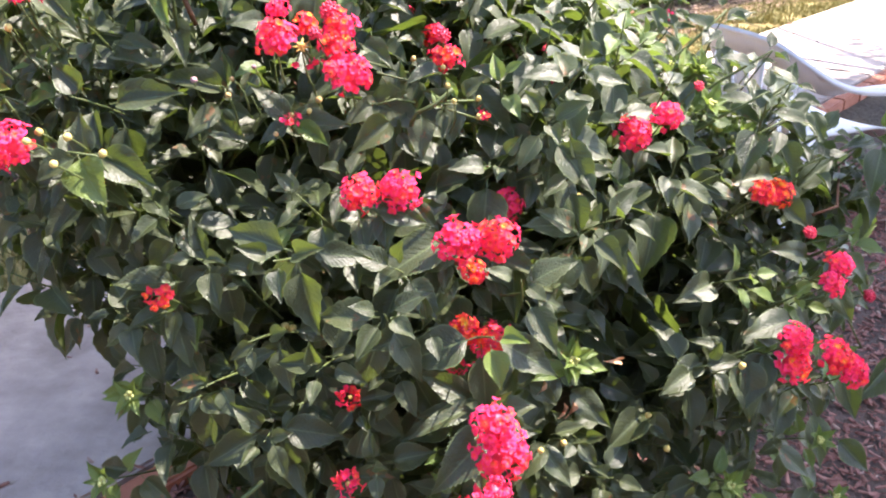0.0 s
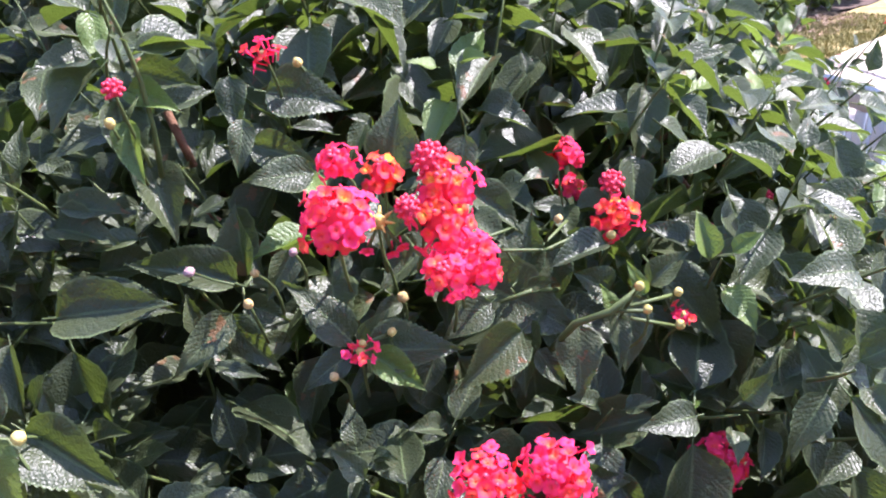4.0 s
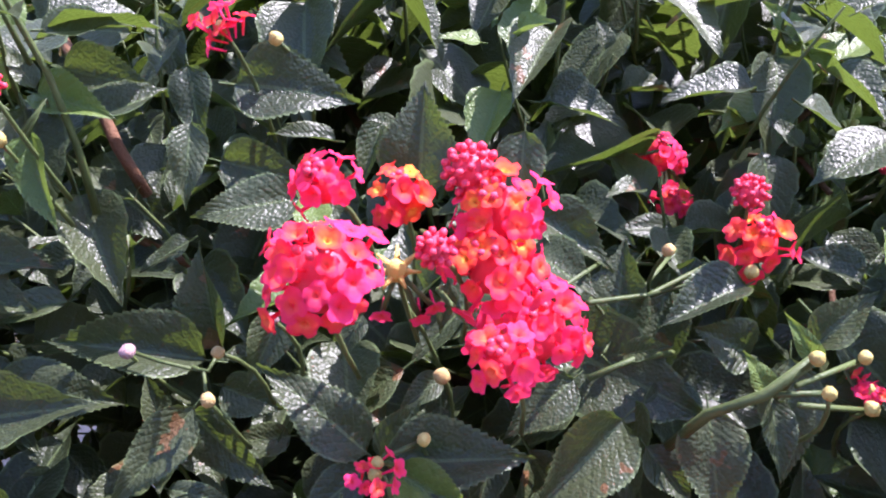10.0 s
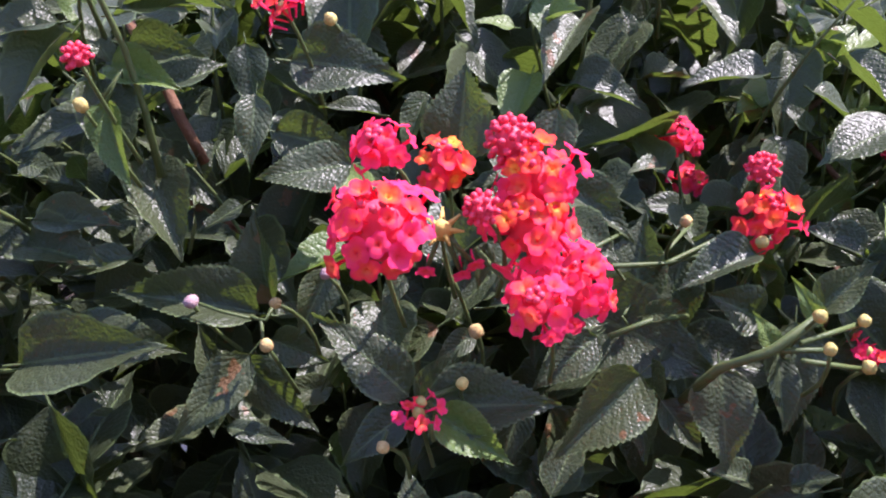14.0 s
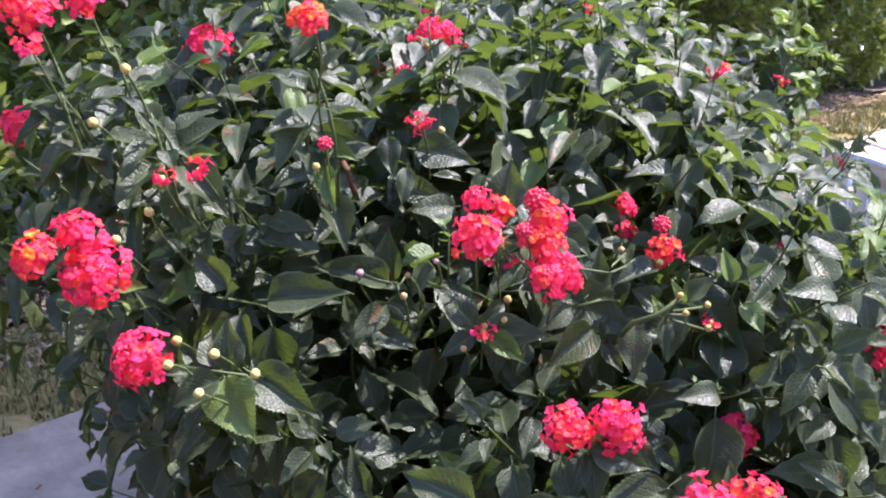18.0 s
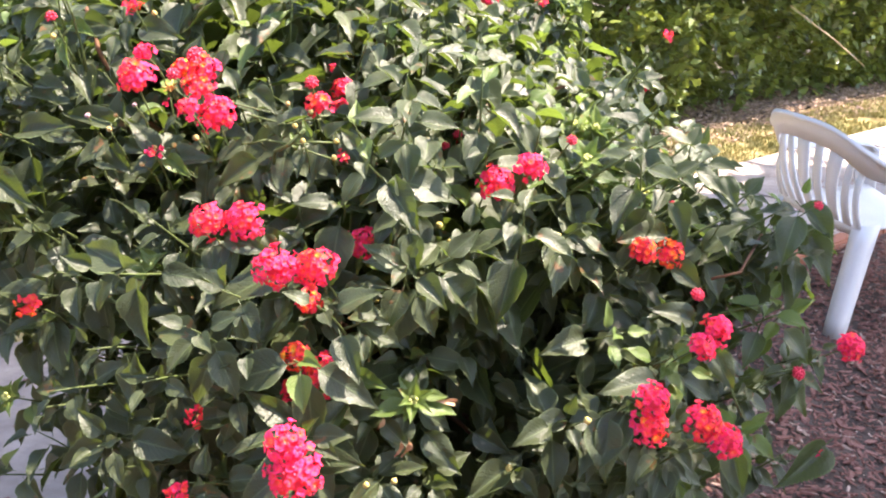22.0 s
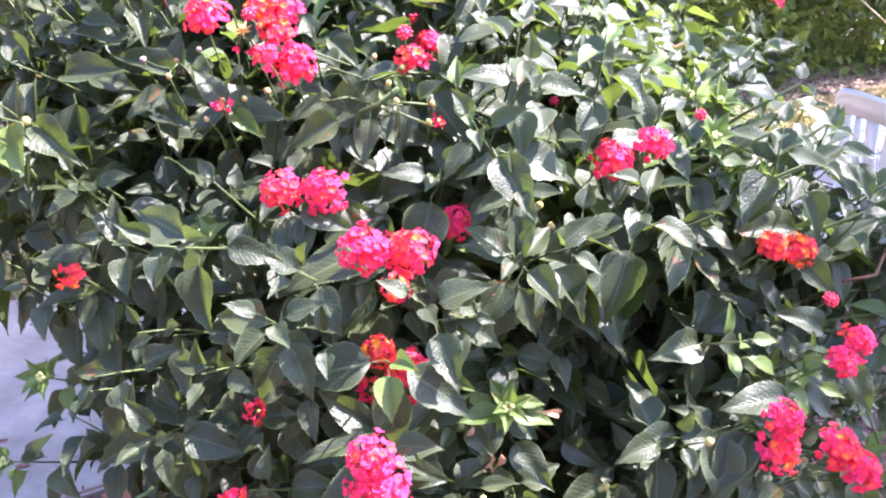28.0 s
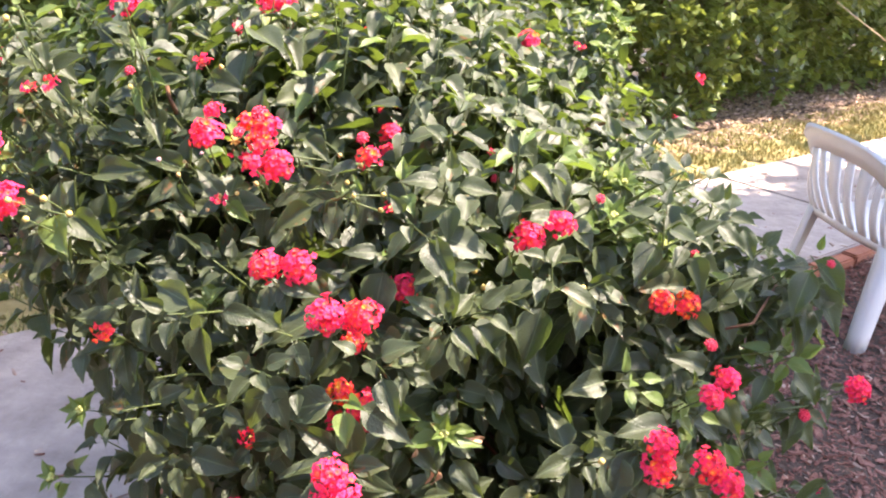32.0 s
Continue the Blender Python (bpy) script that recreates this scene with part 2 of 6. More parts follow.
def part(name, data, mat, parent=None, label=""):
    """One mesh object under a thing or a part, from a mesh or a bmesh."""
    if isinstance(data, bmesh.types.BMesh):
        me = bpy.data.meshes.new(name)
        data.to_mesh(me)
        data.free()
    else:
        me = data
    if mat and not me.materials:
        me.materials.append(mat)
    ob = new(name, me)
    if parent is not None:
        ob.parent = parent
    if label:
        ob["label"] = label
    return ob


def smooth(me):
    me.polygons.foreach_set("use_smooth", [True] * len(me.polygons))
    return me


def mesh_of(name, verts, faces, uvs=None, mat=None, shade=True):
    """A mesh from arrays; uvs is one pair per vertex."""
    me = bpy.data.meshes.new(name)
    me.from_pydata([tuple(v) for v in verts], [], [tuple(f) for f in faces])
    if uvs is not None:
        layer = me.uv_layers.new(name="UVMap")
        idx = np.empty(len(me.loops), dtype=np.int32)
        me.loops.foreach_get("vertex_index", idx)
        layer.data.foreach_set("uv", np.asarray(uvs, dtype=np.float32)[idx].ravel())
    if mat:
        me.materials.append(mat)
    if shade:
        smooth(me)
    me.update()
    return me


def joined(name, pieces, mat, shade=True):
    """Many (verts, faces, uvs) pieces in one mesh."""
    vs, fs, us, n = [], [], [], 0
    for v, f, u in pieces:
        vs.append(v), us.append(u)
        fs.extend([tuple(i + n for i in face) for face in f])
        n += len(v)
    return mesh_of(name, np.concatenate(vs), fs, np.concatenate(us), mat, shade)


def leaf_arrays(segs=20, half=3, width=0.6, serrate=0.05, fold=0.16, curl=0.22, wave=0.03, seed=0, stalk=0.14, peak=0.66, taper=1.5):
    """An ovate toothed blade along +y from 0 to 1, its upper face to +z, with a stalk behind the base."""
    r = random.Random(seed)
    top = max((v / 40) ** peak * (1 - v / 40) ** taper for v in range(41))
    bend, ph = r.uniform(-0.07, 0.07), r.uniform(0, 6.28)
    vs, us, fs = [], [], []
    cols = 2 * half + 1
    for i in range(segs + 1):
        v = i / segs
        w = 0.5 * width * (max(v, 1e-4) ** peak * (1 - v) ** taper) / top
        tooth = serrate * width * (1 if i % 2 else -0.3) * min(1, 4 * v, 5 * (1 - v))
        for j in range(cols):
            u = (j - half) / half
            edge = abs(u) ** 3
            x = u * w + math.copysign(edge * tooth, u) * (abs(u) > 0.99)
            y = v + (0.02 if abs(u) > 0.99 and i % 2 else 0.0)
            z = fold * abs(x) * 2.0 * (1 - 0.3 * v) - 0.5 * abs(x) ** 2 - curl * v * v + wave * math.sin(9 * v + ph + 2 * u) * abs(u)
            vs.append((x + bend * v * v, y, z))
            us.append((0.5 + 0.5 * u, v))
    for i in range(segs):
        for j in range(cols - 1):
            a = i * cols + j
            fs.append((a, a + 1, a + cols + 1, a + cols))
    k, s = len(vs), 0.014
    for y in (-stalk, 0.06):
        for dx, dz in ((-s, 0.0), (s, 0.0), (0.0, -1.6 * s)):
            vs.append((dx, y, dz - 0.004 + (0.02 if y < 0 else 0)))
            us.append((0.5, 0.02))
    fs += [(k, k + 1, k + 4, k + 3), (k + 1, k + 2, k + 5, k + 4), (k + 2, k, k + 3, k + 5)]
    return np.array(vs), fs, np.array(us)


def blade_matrix(base, tip, up, width=1.0):
    """The matrix that lays a unit blade from base to tip with its upper face towards up."""
    base, tip, up = Vector(base), Vector(tip), Vector(up)
    y = tip - base
    ln = y.length
    y.normalize()
    x = y.cross(up)
    if x.length < 1e-4:
        x = y.orthogonal()
    x.normalize()
    z = x.cross(y)
    m = Matrix((x, y, z)).transposed().to_4x4()
    m.translation = base
    return m @ Matrix.Diagonal((ln * width, ln, ln, 1))


def moved(arrays, m):
    v, f, u = arrays
    a = np.array(m)
    return v @ a[:3, :3].T + a[:3, 3], f, u


def scattered(name, arrays, mats, mat):
    """One mesh of many copies of a piece, each at its own matrix."""
    v, f, u = arrays
    a = np.array([np.array(m) for m in mats])
    n, k = len(a), len(v)
    vs = np.einsum("nij,kj->nki", a[:, :3, :3], v) + a[:, None, :3, 3]
    quads = np.array([face for face in f if len(face) == 4])
    fs = (quads[None] + (np.arange(n) * k)[:, None, None]).reshape(-1, 4)
    me = bpy.data.meshes.new(name)
    me.vertices.add(n * k), me.loops.add(fs.size), me.polygons.add(len(fs))
    me.vertices.foreach_set("co", vs.astype(np.float32).ravel())
    me.loops.foreach_set("vertex_index", fs.astype(np.int32).ravel())
    me.polygons.foreach_set("loop_start", np.arange(0, fs.size, 4, dtype=np.int32))
    me.update(calc_edges=True)
    me.uv_layers.new(name="UVMap").data.foreach_set("uv", np.tile(u, (n, 1))[fs.ravel()].astype(np.float32).ravel())
    me.materials.append(mat)
    smooth(me)
    return me


def tube_arrays(points, radii, sides=6):
    """A bent round rod through points."""
    vs, fs, us = [], [], []
    pts = [Vector(p) for p in points]
    ref = Vector((0.31, 0.17, 0.93)).normalized()
    for i, p in enumerate(pts):
        d = (pts[min(i + 1, len(pts) - 1)] - pts[max(i - 1, 0)]).normalized()
        x = d.cross(ref)
        if x.length < 1e-3:
            x = d.orthogonal()
        x.normalize()
        y = d.cross(x)
        for k in range(sides):
            a = 2 * math.pi * k / sides
            vs.append(p + (x * math.cos(a) + y * math.sin(a)) * radii[i])
            us.append((k / sides, i / len(pts)))
    for i in range(len(pts) - 1):
        for k in range(sides):
            a, b = i * sides + k, i * sides + (k + 1) % sides
            fs.append((a, b, b + sides, a + sides))
    fs.append(tuple(range(sides))[::-1])
    fs.append(tuple(range((len(pts) - 1) * sides, len(pts) * sides)))
    return np.array([tuple(v) for v in vs]), fs, np.array(us)


def bent(a, b, sag=0.1, n=5, wob=0.0, r=rng):
    """Points from a to b along a slightly bent line."""
    a, b = Vector(a), Vector(b)
    ln = (b - a).length
    side = Vector((r.uniform(-1, 1), r.uniform(-1, 1), r.uniform(-0.4, 1))) * sag * ln
    return [a.lerp(b, i / (n - 1)) + side * math.sin(math.pi * i / (n - 1)) + Vector((r.uniform(-1, 1), r.uniform(-1, 1), r.uniform(-1, 1))) * wob * ln for i in range(n)]


def ball_arrays(radius, stretch=1.0, rings=5, sides=7, lump=0.08, seed=0):
    r = random.Random(seed)
    vs, fs, us = [(0, 0, -radius * stretch)], [], [(0.5, 0)]
    for i in range(1, rings):
        a = math.pi * i / rings
        for k in range(sides):
            b = 2 * math.pi * (k + 0.5 * (i % 2)) / sides
            q = radius * (1 + r.uniform(-lump, lump))
            vs.append((q * math.sin(a) * math.cos(b), q * math.sin(a) * math.sin(b), -q * stretch * math.cos(a)))
            us.append((k / sides, i / rings))
    vs.append((0, 0, radius * stretch)), us.append((0.5, 1))
    for k in range(sides):
        fs.append((0, 1 + (k + 1) % sides, 1 + k))
        for i in range(rings - 2):
            a, b = 1 + i * sides + k, 1 + i * sides + (k + 1) % sides
            fs.append((a, b, b + sides, a + sides))
        fs.append((len(vs) - 1, 1 + (rings - 2) * sides + k, 1 + (rings - 2) * sides + (k + 1) % sides))
    return np.array(vs), fs, np.array(us)

import itertools

# ---- setting: ground, path, edging, grass, hedge ----
PD, PN = Vector((0.668, 0.744, 0.0)), Vector((-0.744, 0.668, 0.0))      # along the path, and across it away from the camera
NEAR, FAR, HEDGE = 1.23, 2.13, 3.1


def bed(s, o, z=0.0):
    return PD * s + PN * o + Vector((0, 0, z))


def sheet(name, x0, x1, y0, y1, step, lift, seed, mat, at=None):
    """A gently uneven ground sheet."""
    xs, ys = np.arange(x0, x1 + 1e-6, step), np.arange(y0, y1 + 1e-6, step)
    vs, fs = [], []
    for y in ys:
        for x in xs:
            p = Vector((x, y, 0)) if at is None else at(x, y)
            vs.append((p.x, p.y, p.z + lift * noise.noise(Vector((p.x * 3.1, p.y * 3.1, seed)))))
    w = len(xs)
    for j in range(len(ys) - 1):
        for i in range(w - 1):
            a = j * w + i
            fs.append((a, a + 1, a + w + 1, a + w))
    return mesh_of(name, vs, fs, None, mat)


ground = new("ground", sheet("ground", -48, 48, -48, 48, 0.5, 0.0, 3.0, M_EARTH))
ground.location.z = -0.02
tagged(ground, "dark brown soil of the garden bed", "ground", kind="structure")

garden_bed = new("garden_bed", sheet("garden_bed", -3.0, 3.6, -0.6, 1.2, 0.06, 0.03, 5.0, M_SOIL, bed))
tagged(garden_bed, "uneven dark bed of soil under bark mulch", "mulch bed", kind="structure")

# concrete path in cast slabs with joints
pavement = new("pavement")
tagged(pavement, "pale grey concrete garden path cast in slabs", "path", kind="structure")
for k in range(-4, 9):
    bm = bmesh.new()
    bmesh.ops.create_cube(bm, size=1.0)
    s0, s1 = k * 1.22 - 0.2 + 0.006, (k + 1) * 1.22 - 0.2 - 0.006
    for v in bm.verts:
        p = bed(s0 if v.co.x < 0 else s1, NEAR + 0.005 if v.co.y < 0 else FAR, 0.035 if v.co.z > 0 else -0.08)
        v.co = p
    bmesh.ops.bevel(bm, geom=[e for e in bm.edges], offset=0.006, segments=2, affect="EDGES")
    part("slab", bm, M_CONCRETE, pavement)

# red brick edging on the bed's side
edging = new("brick_edging")
tagged(edging, "row of worn red bricks edging the path", "edging", kind="structure")
bm = bmesh.new()
bmesh.ops.create_cube(bm, size=1.0)
for v in bm.verts:
    v.co = Vector((v.co.x * 0.205, v.co.y * 0.062, v.co.z * 0.09))
bmesh.ops.bevel(bm, geom=[e for e in bm.edges], offset=0.006, segments=2, affect="EDGES")
brick_mesh = bpy.data.meshes.new("brick")
bm.to_mesh(brick_mesh), bm.free()
brick_mesh.materials.append(M_BRICK)
for k in range(-14, 42):
    b = part("brick", brick_mesh, None, edging)
    p = bed(k * 0.215 - 0.1, NEAR - 0.036, -0.012 + rng.uniform(-0.004, 0.004))
    b.matrix_basis = pose(p.x, p.y, p.z, rng.uniform(-1.5, 1.5), rng.uniform(-1.5, 1.5), 48.1 + rng.uniform(-1.5, 1.5))

# unseen wall added to close the garden behind the camera and block low sky
wall = new("unseen_wall")
wall.location = (0.0, -3.4, 0.0)
tagged(wall, "unseen warm grey rendered wall, added to block low sky light", "wall", kind="structure")
bm = bmesh.new()
bmesh.ops.create_cube(bm, size=1.0)
for v in bm.verts:
    v.co = Vector((v.co.x * 16.0, v.co.y * 0.24 - 0.12, v.co.z * 2.9 + 1.43))
part("wall_face", bm, M_RENDER, wall)
bm = bmesh.new()
bmesh.ops.create_cube(bm, size=1.0)
for v in bm.verts:
    v.co = Vector((v.co.x * 16.0, v.co.y * 0.03 + 0.016, v.co.z * 0.3 + 0.14))
part("plinth", bm, M_CONCRETE, wall)

# a strip of thin sunlit grass beyond the path, then leaf litter under the hedge
lawn = new("lawn_strip", sheet("lawn_strip", -3.0, 10.0, FAR + 0.01, FAR + 0.75, 0.1, 0.02, 9.0, M_TURF, bed))
tagged(lawn, "thin yellow-green grass verge beside the path", "lawn", kind="structure")
litter_bed = new("litter_bed", sheet("litter_bed", -3.0, 10.0, FAR + 0.75, HEDGE + 0.8, 0.1, 0.03, 11.0, M_SOIL, bed))
tagged(litter_bed, "dark soil with dry litter under the hedge", "soil", kind="structure")


def blade_of_grass(p, h, lean, turn, w=0.004):
    c, s = math.cos(turn), math.sin(turn)
    d = Vector((c, s, 0))
    side = Vector((-s, c, 0)) * w
    a, b, t = p, p + Vector((0, 0, 0.6 * h)) + d * lean * 0.4, p + Vector((0, 0, h)) + d * lean
    return np.array([tuple(a - side), tuple(a + side), tuple(b + side * 0.7), tuple(b - side * 0.7), tuple(t)]), [(0, 1, 2, 3), (3, 2, 4)], np.array([(0, 0), (1, 0), (1, 0.6), (0, 0.6), (0.5, 1)])


blades = []
for _ in range(42000):
    p = bed(rng.uniform(-2.2, 8.0), FAR + 0.01 + 0.62 * rng.random() ** 1.15)
    if noise.noise(p * 4.0) < -0.28:
        continue
    blades.append(blade_of_grass(p, rng.uniform(0.012, 0.04), rng.uniform(0.0, 0.03), rng.uniform(0, 6.28)))
grass = new("grass", joined("grass", blades, M_GRASS))
tagged(grass, "short dry yellow-green grass beside the path", "grass", kind="stuff")


# clipped hedge of small glossy leaves, on many woody stems
hedge = new("hedge")
hedge.location = bed(0.5, HEDGE + 0.4)
bpy.context.view_layer.update()
tagged(hedge, "tall dense clipped hedge of small glossy green leaves", "hedge")


def under(parent, name, me, label="", kind=""):
    ob = part(name, me, None, parent, label)
    ob.matrix_parent_inverse = Matrix.Translation(-parent.location)
    if kind:
        ob["kind"] = kind
    return ob


hr = random.Random(21)
for s in np.cumsum(np.array([hr.uniform(0.35, 1.1) for _ in range(17)])) - 2.6:
    foot = bed(s + hr.uniform(-0.1, 0.1), HEDGE + 0.42 + hr.uniform(-0.05, 0.1), -0.02)
    pieces = [tube_arrays(bent(foot, foot + Vector((hr.uniform(-0.15, 0.15), hr.uniform(-0.15, 0.15), 0.8)), 0.05, 6, 0.02, hr), [0.028, 0.024, 0.02, 0.018, 0.012, 0.006], 6)]
    for _ in range(6):
        a = foot + Vector((hr.uniform(-0.05, 0.05), hr.uniform(-0.05, 0.05), hr.uniform(0.1, 0.8)))
        pieces.append(tube_arrays(bent(a, a + PD * hr.uniform(-0.3, 0.3) - PN * hr.uniform(0.0, 0.3) + Vector((0, 0, hr.uniform(0.15, 0.5))), 0.1, 5, 0.02, hr), [0.011, 0.009, 0.007, 0.005, 0.002], 5))
    under(hedge, "trunk", joined("trunk", pieces, M_STEM))
mats = []
for _ in range(88000):
    s, z = -2.6 + 12.6 * hr.random() ** 1.3, 0.03 + 2.45 * hr.random() ** 1.25
    lump = 0.34 * noise.noise(Vector((s * 1.7, z * 1.7, 4.0))) + 0.08 * noise.noise(Vector((s * 6, z * 6, 8.0)))
    low = 0.22 * max(0.0, 0.3 - z) / 0.3
    deep = hr.random() ** 1.5
    o = HEDGE - 0.18 + lump + low + deep * 0.6
    if deep < 0.4 and noise.noise(Vector((s * 3.6, z * 3.6, o * 3.6))) < -0.1:
        continue
    p = bed(s, o, z)
    d = (-PN * hr.uniform(0.1, 1.0) + PD * hr.uniform(-0.9, 0.9) + Vector((0, 0, hr.uniform(-0.7, 0.9)))).normalized()
    mats.append(blade_matrix(p, p + d * hr.uniform(0.055, 0.10), SUN_DIR * hr.uniform(0.2, 1.0) - PN * hr.uniform(0, 0.4) + Vector((hr.uniform(-0.5, 0.5), hr.uniform(-0.5, 0.5), hr.uniform(0, 0.5)))))
under(hedge, "twig", mesh_of("twig", *tube_arrays([(2.450, 7.370, 0.187), (1.971, 6.462, 0.461), (1.721, 6.108, 0.602), (1.513, 5.877, 0.729)], [0.006, 0.005, 0.004, 0.003], 6), M_STRAW), "bare pale twig")
core = []
for _ in range(9000):
    p = bed(hr.uniform(-2.6, 10.0), HEDGE + hr.uniform(0.5, 0.8), 0.35 + 2.3 * hr.random())
    d = Vector((hr.uniform(-1, 1), hr.uniform(-1, 1), hr.uniform(-1, 1))).normalized()
    core.append(blade_matrix(p, p + d * hr.uniform(0.12, 0.2), -PN + Vector((hr.uniform(-0.6, 0.6), hr.uniform(-0.6, 0.6), hr.uniform(-0.2, 0.6)))))
under(hedge, "inner_foliage", scattered("inner_foliage", leaf_arrays(3, 1, 0.8, 0.0, 0.2, 0.15, 0.0, 3, 0.1, 0.75), core, M_HEDGE), "shaded inner leaves", "stuff")
under(hedge, "foliage", scattered("foliage", leaf_arrays(3, 1, 0.6, 0.0, 0.2, 0.15, 0.0, 1, 0.1, 0.75), mats, M_HEDGE), "small glossy mid-green leaves", "stuff")



# unseen tree added beside the path, whose crown dapples the bed and the path
tree = new("unseen_shade_tree")
tree.location = (6.2, 2.2, 0.0)
bpy.context.view_layer.update()
tagged(tree, "unseen spreading tree with small green leaves, added to cast shade", "tree")
tr = random.Random(33)
limbs = [tube_arrays(bent(tree.location, (5.9, 2.5, 2.6), 0.03, 7, 0.01, tr), [0.16, 0.14, 0.12, 0.11, 0.10, 0.09, 0.07], 10)]
# each clump stands where it shades this patch of ground or hedge: x, y, z, radius
spots = ((1.1, 1.9, 0.0, 0.7), (1.8, 2.4, 0.0, 0.6), (0.9, 1.15, 0.0, 0.45), (1.6, 1.2, 0.0, 0.7), (1.7, 3.4, 0.0, 0.6), (2.4, 3.1, 0.0, 0.6), (1.15, 3.1, 0.0, 0.5), (0.8, 2.85, 0.0, 0.42), (1.45, 3.45, 0.0, 0.45), (2.9, 4.6, 0.0, 0.5), (1.1, 0.5, 0.0, 0.6),
         (0.9, 3.4, 0.0, 0.4), (1.4, 3.9, 0.0, 0.4), (0.5, 2.4, 0.0, 0.4), (-1.3, 1.4, 0.0, 0.5), (-1.05, 1.85, 0.0, 0.5), (-1.65, 1.05, 0.0, 0.5), (-1.35, 2.35, 0.0, 0.4), (-1.9, 1.6, 0.0, 0.5), (0.35, 0.8, 0.0, 0.28), (2.0, 3.9, 0.0, 0.35), (1.05, 2.55, 0.25, 0.25), (1.0, 5.9, 1.5, 0.6), (1.9, 6.8, 1.6, 0.7), (1.3, 6.2, 0.8, 0.45), (2.8, 7.8, 1.3, 0.7))
slope = Vector((SUN_DIR.x, SUN_DIR.y, 0.0)) / SUN_DIR.z
clumps = [(x + slope.x * (h - z), y + slope.y * (h - z), h, r) for (x, y, z, r), h in zip(spots, itertools.cycle((3.9, 4.2, 3.8, 4.4)))]
mats = []
for cx, cy, cz, r in clumps:
    c = Vector((cx, cy, cz))
    limbs.append(tube_arrays(bent((5.9, 2.5, 2.6), c, 0.08, 6, 0.02, tr), [0.05, 0.04, 0.035, 0.03, 0.02, 0.01], 7))
    for _ in range(int(9000 * r * r)):
        q = Vector((tr.gauss(0, 0.5), tr.gauss(0, 0.5), tr.gauss(0, 0.33))) * r
        p = c + q
        if noise.noise(p * 2.6) < -0.28:
            continue
        d = Vector((tr.uniform(-1, 1), tr.uniform(-1, 1), tr.uniform(-0.8, 0.3))).normalized()
        mats.append(blade_matrix(p, p + d * tr.uniform(0.06, 0.11), (tr.uniform(-0.5, 0.5), tr.uniform(-0.5, 0.5), 1)))
under(tree, "trunk", joined("trunk", limbs, M_STEM))
under(tree, "crown", scattered("crown", leaf_arrays(4, 1, 0.55, 0.0, 0.2, 0.15, 0.0, 2, 0.1, 0.75), mats, M_HEDGE), "unseen crown of small leaves, clumped to cast dappled shade", "stuff")

# ---- white plastic garden chair beside the path ----
def plate(rows, thick, mat_name="plate"):
    """A bent plate through rows of points, with thickness."""
    bm = bmesh.new()
    grid = [[bm.verts.new(p) for p in row] for row in rows]
    for a, b in zip(grid, grid[1:]):
        for i in range(len(a) - 1):
            bm.faces.new((a[i], a[i + 1], b[i + 1], b[i]))
    bmesh.ops.recalc_face_normals(bm, faces=bm.faces)
    bmesh.ops.solidify(bm, geom=bm.faces[:], thickness=thick)
    bmesh.ops.recalc_face_normals(bm, faces=bm.faces)
    for f in bm.faces:
        f.smooth = True
    return bm


def glide(points, n):
    """n points along a smooth curve through the given ones."""
    pts = [Vector(p) for p in points]
    pts = [pts[0] * 2 - pts[1]] + pts + [pts[-1] * 2 - pts[-2]]
    out = []
    for i in range(n):
        x = i / (n - 1) * (len(pts) - 3)
        k = min(int(x), len(pts) - 4)
        u = x - k
        a, b, c, d = pts[k:k + 4]
        out.append(0.5 * (2 * b + (c - a) * u + (2 * a - 5 * b + 4 * c - d) * u * u + (3 * b - a - 3 * c + d) * u ** 3))
    return out


